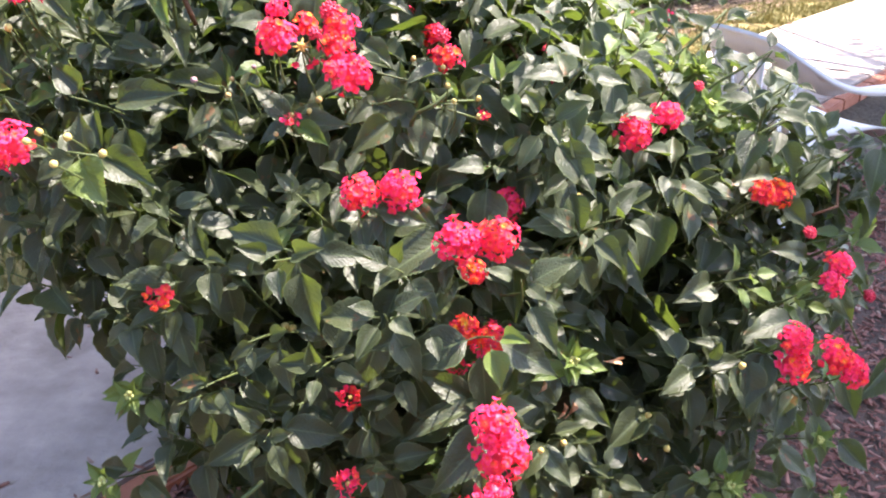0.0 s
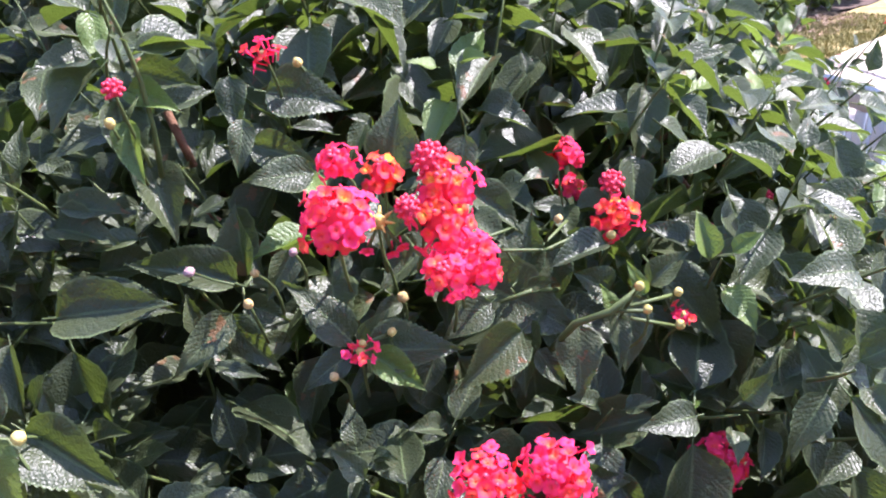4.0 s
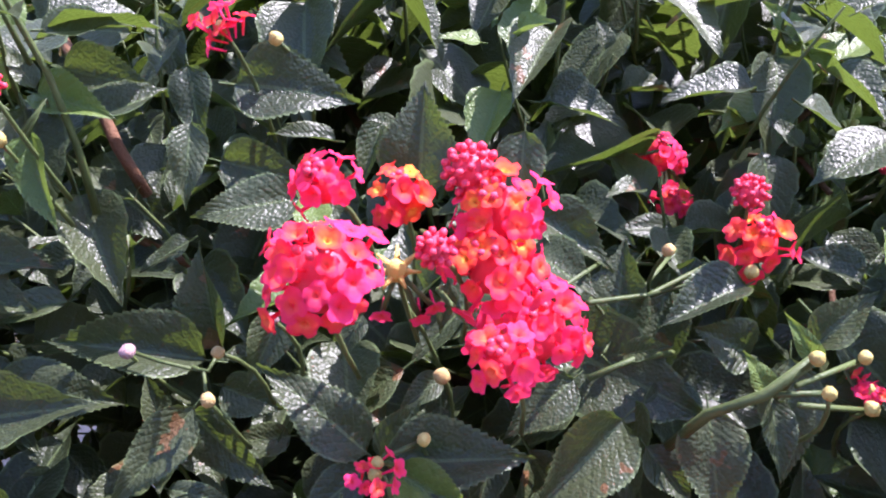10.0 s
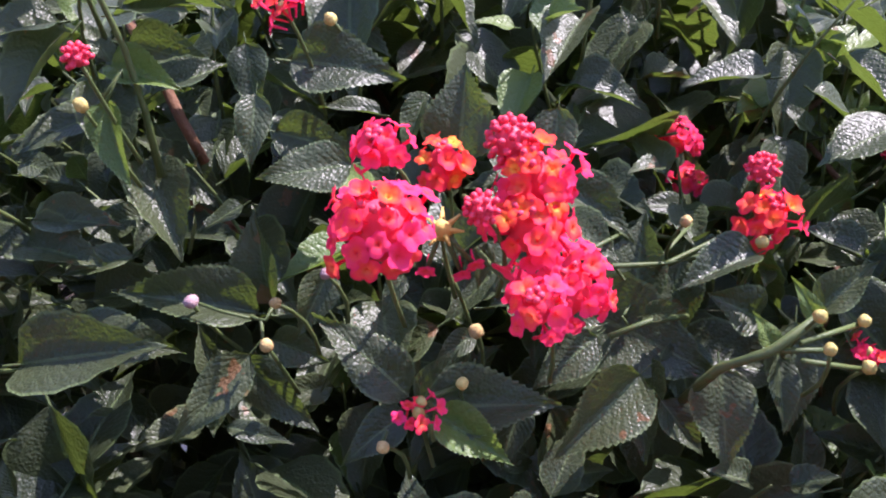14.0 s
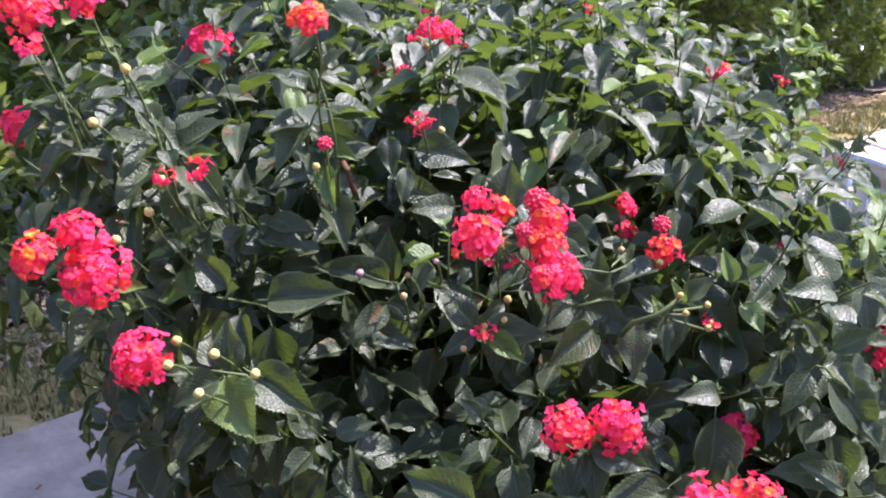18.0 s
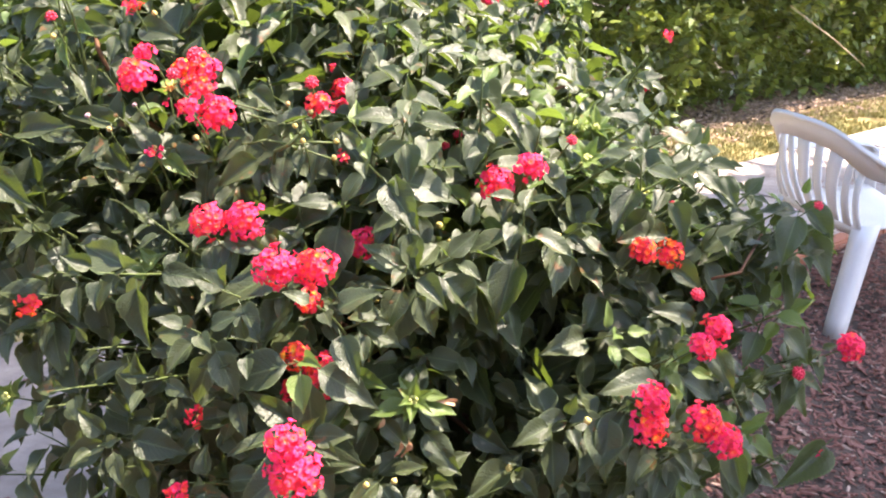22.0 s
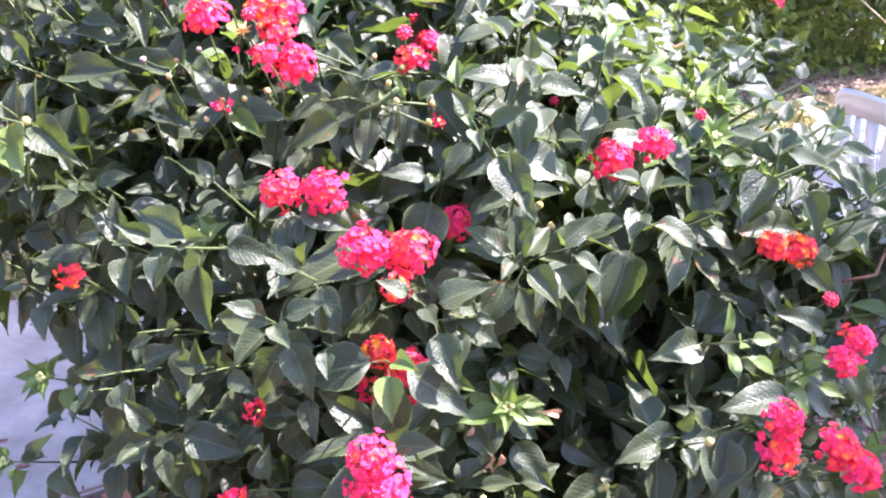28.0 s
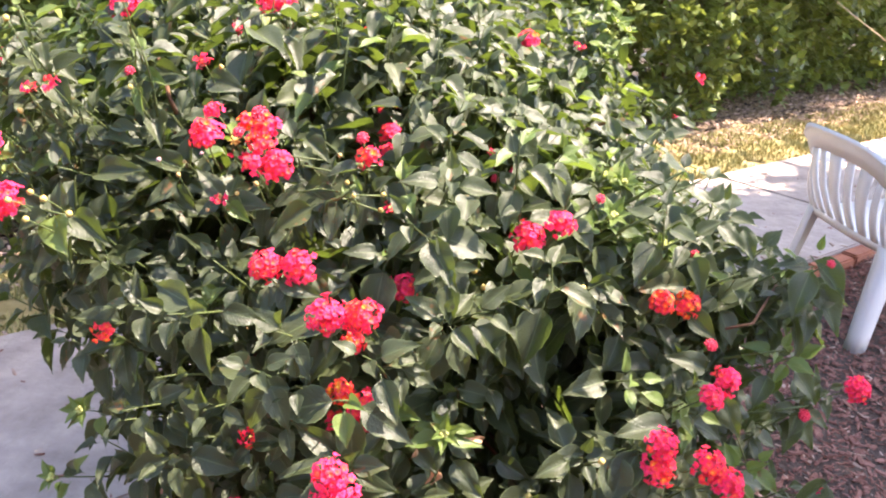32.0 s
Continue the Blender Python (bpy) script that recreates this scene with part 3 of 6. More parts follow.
def garden_chair(m):
    """A moulded stacking armchair, facing +x: crest and arms are one sweeping rim, with slats below the crest."""
    chair = new("garden_chair")
    W, SH, BH, AH = 0.235, 0.30, 0.60, 0.455       # half width, seat height, back height, arm height
    rows = []
    for i in range(9):
        u = i / 8
        rows.append([Vector((-0.17 + 0.36 * u, (W - 0.02) * v * (0.88 + 0.12 * u), SH - 0.015 + 0.02 * u + 0.02 * abs(v) ** 2 - 0.05 * max(0.0, u - 0.85) / 0.15)) for v in np.linspace(-1, 1, 9)])
    part("seat", plate(rows, 0.006), M_CHAIR, chair)
    # the rim: front of one arm, round the back, to the front of the other arm
    half = [(0.17, W + 0.035, AH - 0.03), (0.13, W + 0.035, AH), (0.0, W + 0.035, AH + 0.005), (-0.12, W + 0.03, AH + 0.03), (-0.215, W - 0.005, BH - 0.06), (-0.265, 0.6 * W, BH - 0.012), (-0.285, 0.0, BH)]
    rim = glide(half + [(x, -y, z) for x, y, z in half[-2::-1]], 61)
    low = [(0.17, W - 0.02, AH - 0.035), (0.13, W - 0.025, AH - 0.008), (0.0, W - 0.022, AH - 0.005), (-0.12, W - 0.012, AH - 0.012), (-0.19, W - 0.03, BH - 0.135), (-0.235, 0.58 * W, BH - 0.085), (-0.252, 0.0, BH - 0.072)]
    inner = glide(low + [(x, -y, z) for x, y, z in low[-2::-1]], 61)
    rows = [[p + Vector((0, 0, -0.022)) + (p - q).normalized() * 0.006 for p, q in zip(rim, inner)], rim, [p.lerp(q, 0.5) + Vector((0, 0, 0.004)) for p, q in zip(rim, inner)], inner]
    part("rim", plate(rows, 0.006), M_CHAIR, chair)

    def back_point(v, h):
        """v across, h up from the seat to the crest's lower edge."""
        top = glide(low[4:] + [(x, -y, z) for x, y, z in low[-2:3:-1]], 41)
        p = top[int(round((0.5 - 0.5 * v) * 40))]
        foot = Vector((-0.165 - 0.015 * (1 - v * v), 0.86 * W * v, SH - 0.02))
        return foot.lerp(p, h) + Vector((-0.02 * math.sin(math.pi * h), 0, 0))

    rows = [[back_point(v, h) for v in np.linspace(-1, 1, 13)] for h in (0.0, 0.06, 0.13)]
    part("lower_rail", plate(rows, 0.008), M_CHAIR, chair)
    for k in range(7):
        v = -0.75 + 0.25 * k
        rows = [[back_point(v + dv, h) + Vector((0.0, 0.0, 0.002)) for dv in (-0.075, 0.0, 0.075)] for h in np.linspace(0.1, 1.0, 7)]
        part("slat", plate(rows, 0.007), M_CHAIR, chair)
    for s in (-1, 1):
        rows = [[back_point(s * e, h) + Vector((0.0, 0.0, 0.003)) for e in (0.9, 0.95, 1.0)] for h in np.linspace(0.0, 1.0, 7)]
        part("side_post", plate(rows, 0.008), M_CHAIR, chair)
        for front in (0, 1):
            x_top, x_foot = (0.145, 0.19) if front else (-0.155, -0.225)
            top = AH - 0.02 if front else SH + 0.02
            g = 1 if front else -1
            rows = []
            for i in range(7):
                u = i / 6
                wd = 0.036 - 0.008 * u
                x, y, z = x_top + (x_foot - x_top) * u, s * (W + (0.01 if front else -0.03) + 0.03 * u), top * (1 - u)
                rows.append([Vector((x - wd * g, y + s * 0.004, z)), Vector((x, y + s * 0.012, z)), Vector((x + wd * 0.5 * g, y, z)), Vector((x + wd * 0.6 * g, y - s * 0.036, z))])
            part("leg", plate(rows, 0.006), M_CHAIR, chair)
    chair.matrix_basis = m
    return tagged(chair, "white moulded plastic garden armchair with slatted back", "chair")


garden_chair(pose(1.13, 2.59, 0.0, 0, 0, 20))

# ---- the lantana bush ----
CENTRE = Vector((-0.05, 1.3, 0.53))
bush = new("lantana_bush")
bush.location = (CENTRE.x, CENTRE.y, 0.0)
bpy.context.view_layer.update()
tagged(bush, "leafy lantana bush with clusters of pink and orange flowers", "flowering bush")
br = random.Random(5)


def shell(p):
    """How far out a point lies: 1 on the crown's surface."""
    q = Vector(p) - CENTRE
    rx = 0.56 - 0.2 * max(0.0, q.z) if q.x > 0 else 0.36 + 0.85 * max(0.0, q.z + 0.28) ** 2
    rz = 0.57 if q.z > 0 else 0.60
    ry = 0.72 if q.y < 0 else 0.62
    return (abs(q.x / rx) ** 2.4 + abs(q.y / ry) ** 2.4 + abs(q.z / rz) ** 2.4) ** (1 / 2.4)


def outward(p):
    e = 0.01
    p = Vector(p)
    g = Vector([shell(p + Vector(d) * e) - shell(p - Vector(d) * e) for d in ((1, 0, 0), (0, 1, 0), (0, 0, 1))])
    return g.normalized()


# blades
FINE = [leaf_arrays(40, 3, 0.86 + 0.04 * (k % 3), 0.034, 0.20 + 0.10 * (k % 3), 0.06 + 0.05 * (k % 4), 0.03, k) for k in range(8)]
MID = [leaf_arrays(12, 2, 0.84 + 0.05 * (k % 3), 0.035, 0.24 + 0.10 * (k % 3), 0.06 + 0.06 * (k % 4), 0.03, 20 + k) for k in range(8)]
FINE_MESH = [[mesh_of("leaf", *a, m) for a in FINE] for m in (M_LEAF, M_LEAF_YOUNG)]
SINGLE, REST, REST_YOUNG, STALKS, STEMS = [], [], [], [], []
TAKEN, HEADS, NEAR_HEADS, OPEN_AIR = [], [], [], []


def in_bush(name, me, label=""):
    ob = part(name, me, None, bush, label)
    ob.matrix_parent_inverse = Matrix.Translation(-bush.location)
    return ob


def hides_head(base, tip):
    """Whether a leaf would lie over a flower head; such leaves are left out."""
    if not HEADS:
        return False
    if len(NEAR_HEADS) != len(HEADS):
        NEAR_HEADS[:] = [tuple(p) for p, _ in HEADS]
        OPEN_AIR[:] = [tuple(p + (d * 0.5 + Vector((0, -0.5, 0.35))) * k) for p, d in HEADS for k in (0.033, 0.06)]
    at = np.array(NEAR_HEADS + OPEN_AIR)
    a, b = np.array(base), np.array(tip)
    return any(((at - (a + (b - a) * f)) ** 2).sum(axis=1).min() < 0.022 ** 2 for f in (0.4, 0.75, 1.0))


def blade(base, tip, up, width, young=0, fine=False):
    """One leaf: the near ones are meshes of their own, the rest are gathered."""
    m = blade_matrix(base, tip, up, width)
    k = br.randrange(8)
    if fine is True or (fine and not hides_head(base, tip)):
        SINGLE.append((FINE_MESH[young][k], m))
    elif not fine and not hides_head(base, tip):
        (REST_YOUNG if young else REST).append(moved(MID[k], m))


def sprig(*leaves):
    """Leaves that can be told apart: base, tip, breadth, how far it faces forwards, young or not."""
    for bx, by, bz, tx, ty, tz, w, face, young in leaves:
        up = Vector((br.uniform(-0.25, 0.25), -face, 1.05 - face))
        blade((bx, by, bz), (tx, ty, tz), up, w / 0.86, young, True)
        TAKEN.append(Vector(((bx + tx) / 2, (by + ty) / 2, (bz + tz) / 2)))


def rod(kind, r, *pts):
    STEMS.append(tube_arrays(pts, [r * (1 - 0.12 * i / len(pts)) for i in range(len(pts))], 7)) if kind == "stem" else STALKS.append(tube_arrays(pts, [r] * len(pts), 6))


# florets: a slender tube that flares into a ruffled face of four or five rounded lobes
def floret_arrays(lobes, seed, cup=0.22):
    r = random.Random(seed)
    vs, us, fs = [], [], []
    n = lobes * 5
    size = [r.uniform(0.86, 1.1) for _ in range(lobes)]
    lift = [r.uniform(-0.07, 0.09) for _ in range(lobes)]
    rings = ((0.03, -0.10, 0.0), (0.085, -0.01, 0.12), (0.22, 0.055, 0.42), (0.38, 0.07, 0.75), (0.5, 0.04, 1.0))
    for rad, z, u in rings:
        for k in range(n):
            a = 2 * math.pi * k / n
            i = (k + 2) // 5 % lobes
            f = rad / 0.5
            notch = abs(math.sin(0.5 * lobes * a)) ** 5
            reach = 1.0 if rad < 0.1 else (1 - 0.24 * f * f * notch) * (1 + (size[i] - 1) * f)
            ruffle = 0.0 if rad < 0.3 else r.uniform(-0.035, 0.035) * f
            vs.append((rad * reach * math.cos(a), rad * reach * math.sin(a), z + cup * f * f * 0.5 + lift[i] * f * f - 0.07 * f * notch + ruffle))
            us.append((u, k / n))
    for i in range(len(rings) - 1):
        for k in range(n):
            fs.append((i * n + k, i * n + (k + 1) % n, (i + 1) * n + (k + 1) % n, (i + 1) * n + k))
    k0 = len(vs)
    for rad, z in ((0.08, -0.03), (0.05, -0.8)):
        for k in range(6):
            a = 2 * math.pi * k / 6
            vs.append((rad * math.cos(a), rad * math.sin(a), z)), us.append((0.8, 0))
    fs += [(k0 + k, k0 + 6 + k, k0 + 6 + (k + 1) % 6, k0 + (k + 1) % 6) for k in range(6)]
    return np.array(vs), fs, np.array(us)


FLORET = {}
for tone, m in (("pink", M_PINK), ("coral", M_CORAL), ("orange", M_ORANGE), ("yellow", M_YELLOW), ("red", M_SALVIA)):
    FLORET[tone] = [mesh_of("floret", *floret_arrays(5 - (k % 2), 40 + k, (0.05, 0.3, 0.16, -0.08)[k]), m) for k in range(4)]
BUD = mesh_of("flower_bud", *ball_arrays(0.5, 1.1, 4, 6, 0.05, 3), M_BUDRED)
KNOB_MESH = {k: mesh_of("knob", *ball_arrays(0.5, 1.12, 7, 9, 0.10, 9), m) for k, m in (("cream", M_KNOB), ("tan", M_KNOB_DRY))}
MAUVE = mottled("mauve_knob", (0.28, 0.17, 0.19), (0.4, 0.26, 0.26), 180.0, 0.7, 0.8, 0.001, 1300.0)
KNOB_MESH["mauve"] = mesh_of("knob", *ball_arrays(0.5, 0.95, 7, 9, 0.14, 4), MAUVE)
MIX = {
    "pink": (("pink", "pink", "pink", "pink", "pink", "coral"), ("coral", "pink", "pink", "pink")),
    "coral": (("pink", "pink", "coral"), ("coral", "coral", "coral", "orange")),
    "mix": (("pink", "coral", "pink", "coral"), ("coral", "orange", "coral", "orange")),
    "mixtop": (("pink", "pink"), ("pink", "coral")),
    "orange": (("coral", "orange", "coral"), ("orange", "orange", "yellow", "coral")),
    "red": (("red",), ("red",)),
}


def turned(p, d, size, spin=None):
    """A pose at p with +z along d."""
    q = Vector(d).normalized().to_track_quat("Z", "Y").to_matrix().to_4x4()
    return Matrix.Translation(p) @ q @ pose(0, 0, 0, 0, 0, br.uniform(0, 360) if spin is None else spin) @ Matrix.Scale(size, 4)


def facing(p):
    return (outward(p) * 0.75 + Vector((0, -0.25, 0.55)) + Vector((br.uniform(-0.2, 0.2), br.uniform(-0.2, 0.2), br.uniform(-0.2, 0.2)))).normalized()


def stalk_to(p, d, ln=0.036):
    """The stalk under a head, back into the crown."""
    p = Vector(p)
    foot = p - d * ln * 0.75 - outward(p) * ln * 0.5 - Vector((0, 0, ln * 0.35))
    STALKS.append(tube_arrays(bent(p, foot, 0.1, 5, 0.0, br), [0.0008, 0.0008, 0.0009, 0.0009, 0.001], 6))
    TAKEN.append(Vector(p))
    HEADS.append((Vector(p), d))
    return foot


def flower_head(tone, p, dia, label=""):
    """A dome of florets round an eye of younger, yellower ones."""
    p = Vector(p)
    d = facing(p)
    R = dia * 0.5
    core = p - d * R * 0.25
    names = {"pink": "deep pink flower head", "coral": "coral pink flower head", "mix": "pink and orange flower head", "mixtop": "loose pink flower head", "orange": "orange and red flower head", "red": "small red flower"}
    head = in_bush("flower_head", mesh_of("flower_head", *ball_arrays(R * 0.62, 1.0, 5, 8, 0.1, 2), M_BUDRED), names[tone])
    head.matrix_basis = Matrix.Translation(core)
    fsize = 0.0097 * (0.9 + 0.1 * dia / 0.034)
    count = max(7, int(2.8 * (dia / fsize) ** 2))
    outer, inner = MIX[tone]
    base = turned((0, 0, 0), d, 1.0)
    for i in range(count):
        c = 1 - 1.3 * (i + 0.4) / count
        a = i * 2.39996
        s = math.sqrt(max(0.0, 1 - c * c))
        n = Vector((s * math.cos(a), s * math.sin(a), c)) + Vector((br.uniform(-0.17, 0.17), br.uniform(-0.17, 0.17), br.uniform(-0.1, 0.1)))
        n = (base.to_3x3() @ n).normalized()
        tones = inner if c > 0.62 else outer
        f = part("floret", FLORET[br.choice(tones)][br.randrange(4)], None, head)
        f.matrix_basis = turned(n * R * br.uniform(0.82, 1.02 if c > 0.3 else 1.2), n * 0.9 + d * 0.25 + Vector((br.uniform(-0.3, 0.3), br.uniform(-0.3, 0.3), br.uniform(-0.3, 0.3))), fsize * br.uniform(0.82, 1.15))
    for i in range(5):
        n = base.to_3x3() @ Vector((0.25 * math.cos(i * 1.3), 0.25 * math.sin(i * 1.3), 1))
        b = part("flower_bud", BUD, None, head)
        b.matrix_basis = turned(n.normalized() * R * 0.9, n, 0.0032)
    stalk_to(core, d)


def bud_head(tone, p, dia):
    """A tight head, its buds not yet open, with a ring of open florets below when larger."""
    p = Vector(p)
    d = facing(p)
    R = dia * 0.5
    head = in_bush("flower_head", mesh_of("flower_head", *ball_arrays(R * 0.75, 0.9, 5, 8, 0.1, 2), M_BUDRED), "tight red flower head still in bud")
    head.matrix_basis = Matrix.Translation(p)
    base = turned((0, 0, 0), d, 1.0).to_3x3()
    count = max(9, min(54, int(dia / 0.00055)))
    for i in range(count):
        c = 1 - 1.35 * (i + 0.3) / count
        s = math.sqrt(max(0.0, 1 - c * c))
        n = (base @ Vector((s * math.cos(i * 2.4), s * math.sin(i * 2.4), c))).normalized()
        if dia > 0.02 and c < 0.25:
            f = part("floret", FLORET["pink"][i % 3], None, head)
            f.matrix_basis = turned(n * R * 0.95, n, 0.009)
        else:
            b = part("flower_bud", BUD, None, head)
            b.matrix_basis = turned(n * R * 0.86, n, max(0.0026, R * 0.31))
    stalk_to(p, d)


def fading_head(tone, p, dia):
    """A head with only a few florets left, on long tubes round a pale knob."""
    p = Vector(p)
    d = facing(p)
    head = in_bush("flower_head", mesh_of("flower_head", *ball_arrays(0.0025, 1.2, 6, 8, 0.12, 2), M_KNOB), "fading flower head with a few florets left")
    head.matrix_basis = turned(p, d, 1.0)
    outer, inner = MIX[tone]
    for i in range(max(5, min(14, int(dia / 0.002)))):
        a = i * 2.4
        n = Vector((math.cos(a), math.sin(a), br.uniform(-0.3, 1.0))).normalized()
        f = part("floret", FLORET[br.choice(outer + inner[:1])][br.randrange(3)], None, head)
        f.matrix_basis = turned(n * dia * br.uniform(0.16, 0.5), n * 0.6 + d * 0.5 + Vector((0, -0.35, 0.1)), min(0.0098, 0.004 + 0.17 * dia) * br.uniform(0.8, 1.1))
    stalk_to(p, d)


def knob(kind, p, dia):
    """What is left when the florets have dropped: a pale knob on a stalk."""
    p = Vector(p)
    d = facing(p)
    if kind == "star":
        star = in_bush("knob", mesh_of("knob", *ball_arrays(0.0038, 1.2, 6, 8, 0.12, 2), M_STAR), "golden star-shaped spent flower head")
        star.matrix_basis = turned(p, d, 1.0)
        for i in range(7):
            a = i * 0.9
            t = part("bract", mesh_of("bract", *tube_arrays([(0, 0, 0), (0.0085 * math.cos(a), 0.0085 * math.sin(a), 0.002)], [0.0018, 0.0004], 5), M_STAR), None, star)
        for k, (x, z) in enumerate(((-0.007, -0.016), (0.006, -0.017), (0.011, -0.014))):
            f = part("floret", FLORET["pink"][k], None, star)
            f.matrix_basis = star.matrix_basis.inverted() @ turned(p + Vector((x, 0.0, z)), (x * 0.3, -0.012, z * 0.6), 0.0085)
            STALKS.append(tube_arrays([p, p + Vector((x, 0.0, z)) * 0.95], [0.0010, 0.0010], 5))
    else:
        ob = in_bush("knob", KNOB_MESH[kind], {"cream": "cream yellow knob of a spent flower head", "tan": "dry tan knob of a spent flower head", "mauve": "greyish pink knob of a spent flower head"}[kind])
        ob.matrix_basis = turned(p, d, dia * 0.85)
    stalk_to(p, d, 0.03)

# ---- lantana: flower heads, knobs, leaves and stalks that stand out one by one ----
flower_head('coral', (-0.143, 0.724, 0.914), 0.0332)
flower_head('mixtop', (-0.144, 0.748, 0.932), 0.0189)
flower_head('orange', (-0.128, 0.793, 0.913), 0.0204)
bud_head('pink', (-0.111, 0.738, 0.912), 0.0126)
flower_head('mix', (-0.093, 0.763, 0.915), 0.0292)
flower_head('pink', (-0.084, 0.767, 0.872), 0.0371)
flower_head('coral', (-0.094, 0.726, 0.883), 0.0184)
flower_head('pink', (-0.009, 0.962, 0.871), 0.0264)
flower_head('pink', (-0.006, 0.937, 0.852), 0.0180)
flower_head('coral', (0.006, 0.822, 0.875), 0.0243)
bud_head('pink', (0.000, 0.819, 0.895), 0.0150)
fading_head('pink', (-0.137, 0.733, 0.837), 0.0168)
fading_head('coral', (-0.040, 1.029, 0.883), 0.0160)
flower_head('coral', (-0.075, 0.706, 0.777), 0.0328)
flower_head('pink', (-0.040, 0.709, 0.779), 0.0355)
flower_head('pink', (0.014, 0.652, 0.754), 0.0361)
flower_head('mix', (0.046, 0.662, 0.753), 0.0362)
flower_head('orange', (0.029, 0.689, 0.707), 0.0235)
flower_head('pink', (0.064, 0.765, 0.742), 0.0300)
flower_head('orange', (0.020, 0.669, 0.657), 0.0266)
flower_head('coral', (0.046, 0.669, 0.641), 0.0383)
fading_head('coral', (0.013, 0.677, 0.614), 0.0273)
flower_head('pink', (0.043, 0.570, 0.623), 0.0348)
flower_head('pink', (0.050, 0.568, 0.597), 0.0459)
flower_head('coral', (0.027, 0.575, 0.518), 0.0344)
flower_head('pink', (0.048, 0.610, 0.513), 0.0320)
flower_head('pink', (0.196, 0.821, 0.798), 0.0359)
flower_head('pink', (0.229, 0.832, 0.814), 0.0300)
flower_head('orange', (0.351, 0.857, 0.720), 0.0287)
flower_head('orange', (0.383, 0.885, 0.709), 0.0294)
bud_head('coral', (0.411, 0.860, 0.669), 0.0161)
flower_head('pink', (0.429, 0.813, 0.653), 0.0308)
flower_head('pink', (0.412, 0.785, 0.644), 0.0272)
flower_head('pink', (0.363, 0.736, 0.606), 0.0326)
flower_head('coral', (0.362, 0.730, 0.579), 0.0357)
flower_head('coral', (0.419, 0.756, 0.573), 0.0363)
flower_head('pink', (0.442, 0.758, 0.553), 0.0334)
bud_head('coral', (0.553, 0.962, 0.534), 0.0180)
fading_head('coral', (0.584, 0.936, 0.438), 0.0217)
flower_head('pink', (0.644, 1.061, 0.531), 0.0374)
fading_head('orange', (-0.255, 0.667, 0.689), 0.0311)
fading_head('coral', (-0.090, 0.675, 0.577), 0.0284)
fading_head('coral', (-0.088, 0.615, 0.522), 0.0360)
fading_head('coral', (-0.079, 0.606, 0.481), 0.0199)
flower_head('pink', (-0.194, 1.046, 1.020), 0.0435)
bud_head('pink', (-0.260, 1.060, 0.983), 0.0188)
flower_head('coral', (-0.320, 1.864, 1.076), 0.0460)
fading_head('coral', (-0.232, 1.832, 1.023), 0.0360)
fading_head('coral', (-0.254, 1.781, 0.995), 0.0360)
fading_head('coral', (0.001, 1.406, 1.021), 0.0360)
fading_head('coral', (-0.172, 1.263, 0.986), 0.0260)
flower_head('coral', (0.013, 1.548, 1.126), 0.0449)
fading_head('coral', (0.394, 1.323, 0.904), 0.0235)
fading_head('pink', (0.376, 1.424, 0.812), 0.0276)
bud_head('coral', (0.268, 0.869, 0.833), 0.0113)
bud_head('coral', (0.391, 0.987, 0.733), 0.0127)
bud_head('coral', (0.549, 0.964, 0.747), 0.0110)
fading_head('coral', (0.088, 1.188, 0.765), 0.0303)
fading_head('coral', (-0.145, 1.280, 0.958), 0.0220)
fading_head('coral', (0.208, 1.217, 0.957), 0.0197)
flower_head('coral', (0.133, 1.214, 0.967), 0.0318)
fading_head('red', (0.113, 0.717, 0.366), 0.0171)
knob('cream', (-0.000, 0.812, 0.866), 0.0066)
knob('cream', (0.004, 0.751, 0.863), 0.0062)
knob('cream', (0.010, 0.754, 0.848), 0.0059)
knob('cream', (0.034, 0.776, 0.827), 0.0069)
knob('cream', (0.034, 0.786, 0.842), 0.0062)
fading_head('pink', (0.039, 0.792, 0.825), 0.0160)
knob('tan', (-0.195, 0.768, 0.865), 0.0057)
knob('tan', (-0.197, 0.756, 0.853), 0.0064)
knob('mauve', (-0.233, 0.777, 0.862), 0.0073)
knob('mauve', (-0.174, 0.770, 0.876), 0.0057)
knob('cream', (-0.122, 0.746, 0.841), 0.0058)
knob('cream', (-0.136, 0.734, 0.841), 0.0050)
knob('cream', (-0.175, 0.834, 0.963), 0.0066)
knob('cream', (-0.266, 0.788, 0.942), 0.0069)
knob('star', (-0.127, 0.761, 0.896), 0.0094)
knob('tan', (-0.029, 0.823, 0.872), 0.0063)
knob('tan', (-0.151, 0.731, 0.824), 0.0057)
knob('tan', (-0.119, 0.788, 0.840), 0.0079)
knob('cream', (0.131, 0.833, 0.743), 0.0095)
knob('cream', (0.144, 0.826, 0.726), 0.0095)
knob('cream', (0.259, 0.816, 0.743), 0.0095)
knob('cream', (0.067, 0.796, 0.667), 0.0095)
knob('cream', (-0.158, 0.729, 0.625), 0.0092)
knob('cream', (-0.151, 0.730, 0.622), 0.0093)
knob('cream', (0.093, 0.642, 0.539), 0.0076)
knob('cream', (0.117, 0.657, 0.536), 0.0077)
knob('cream', (0.221, 0.743, 0.506), 0.0085)
knob('cream', (0.299, 0.710, 0.590), 0.0087)
knob('cream', (0.245, 0.740, 0.464), 0.0087)
knob('cream', (0.056, 0.540, 0.473), 0.0079)
knob('cream', (-0.046, 0.856, 0.256), 0.0095)
knob('cream', (-0.157, 0.640, 0.243), 0.0094)
knob('cream', (-0.052, 0.595, 0.326), 0.0084)
knob('cream', (-0.086, 0.649, 0.257), 0.0093)
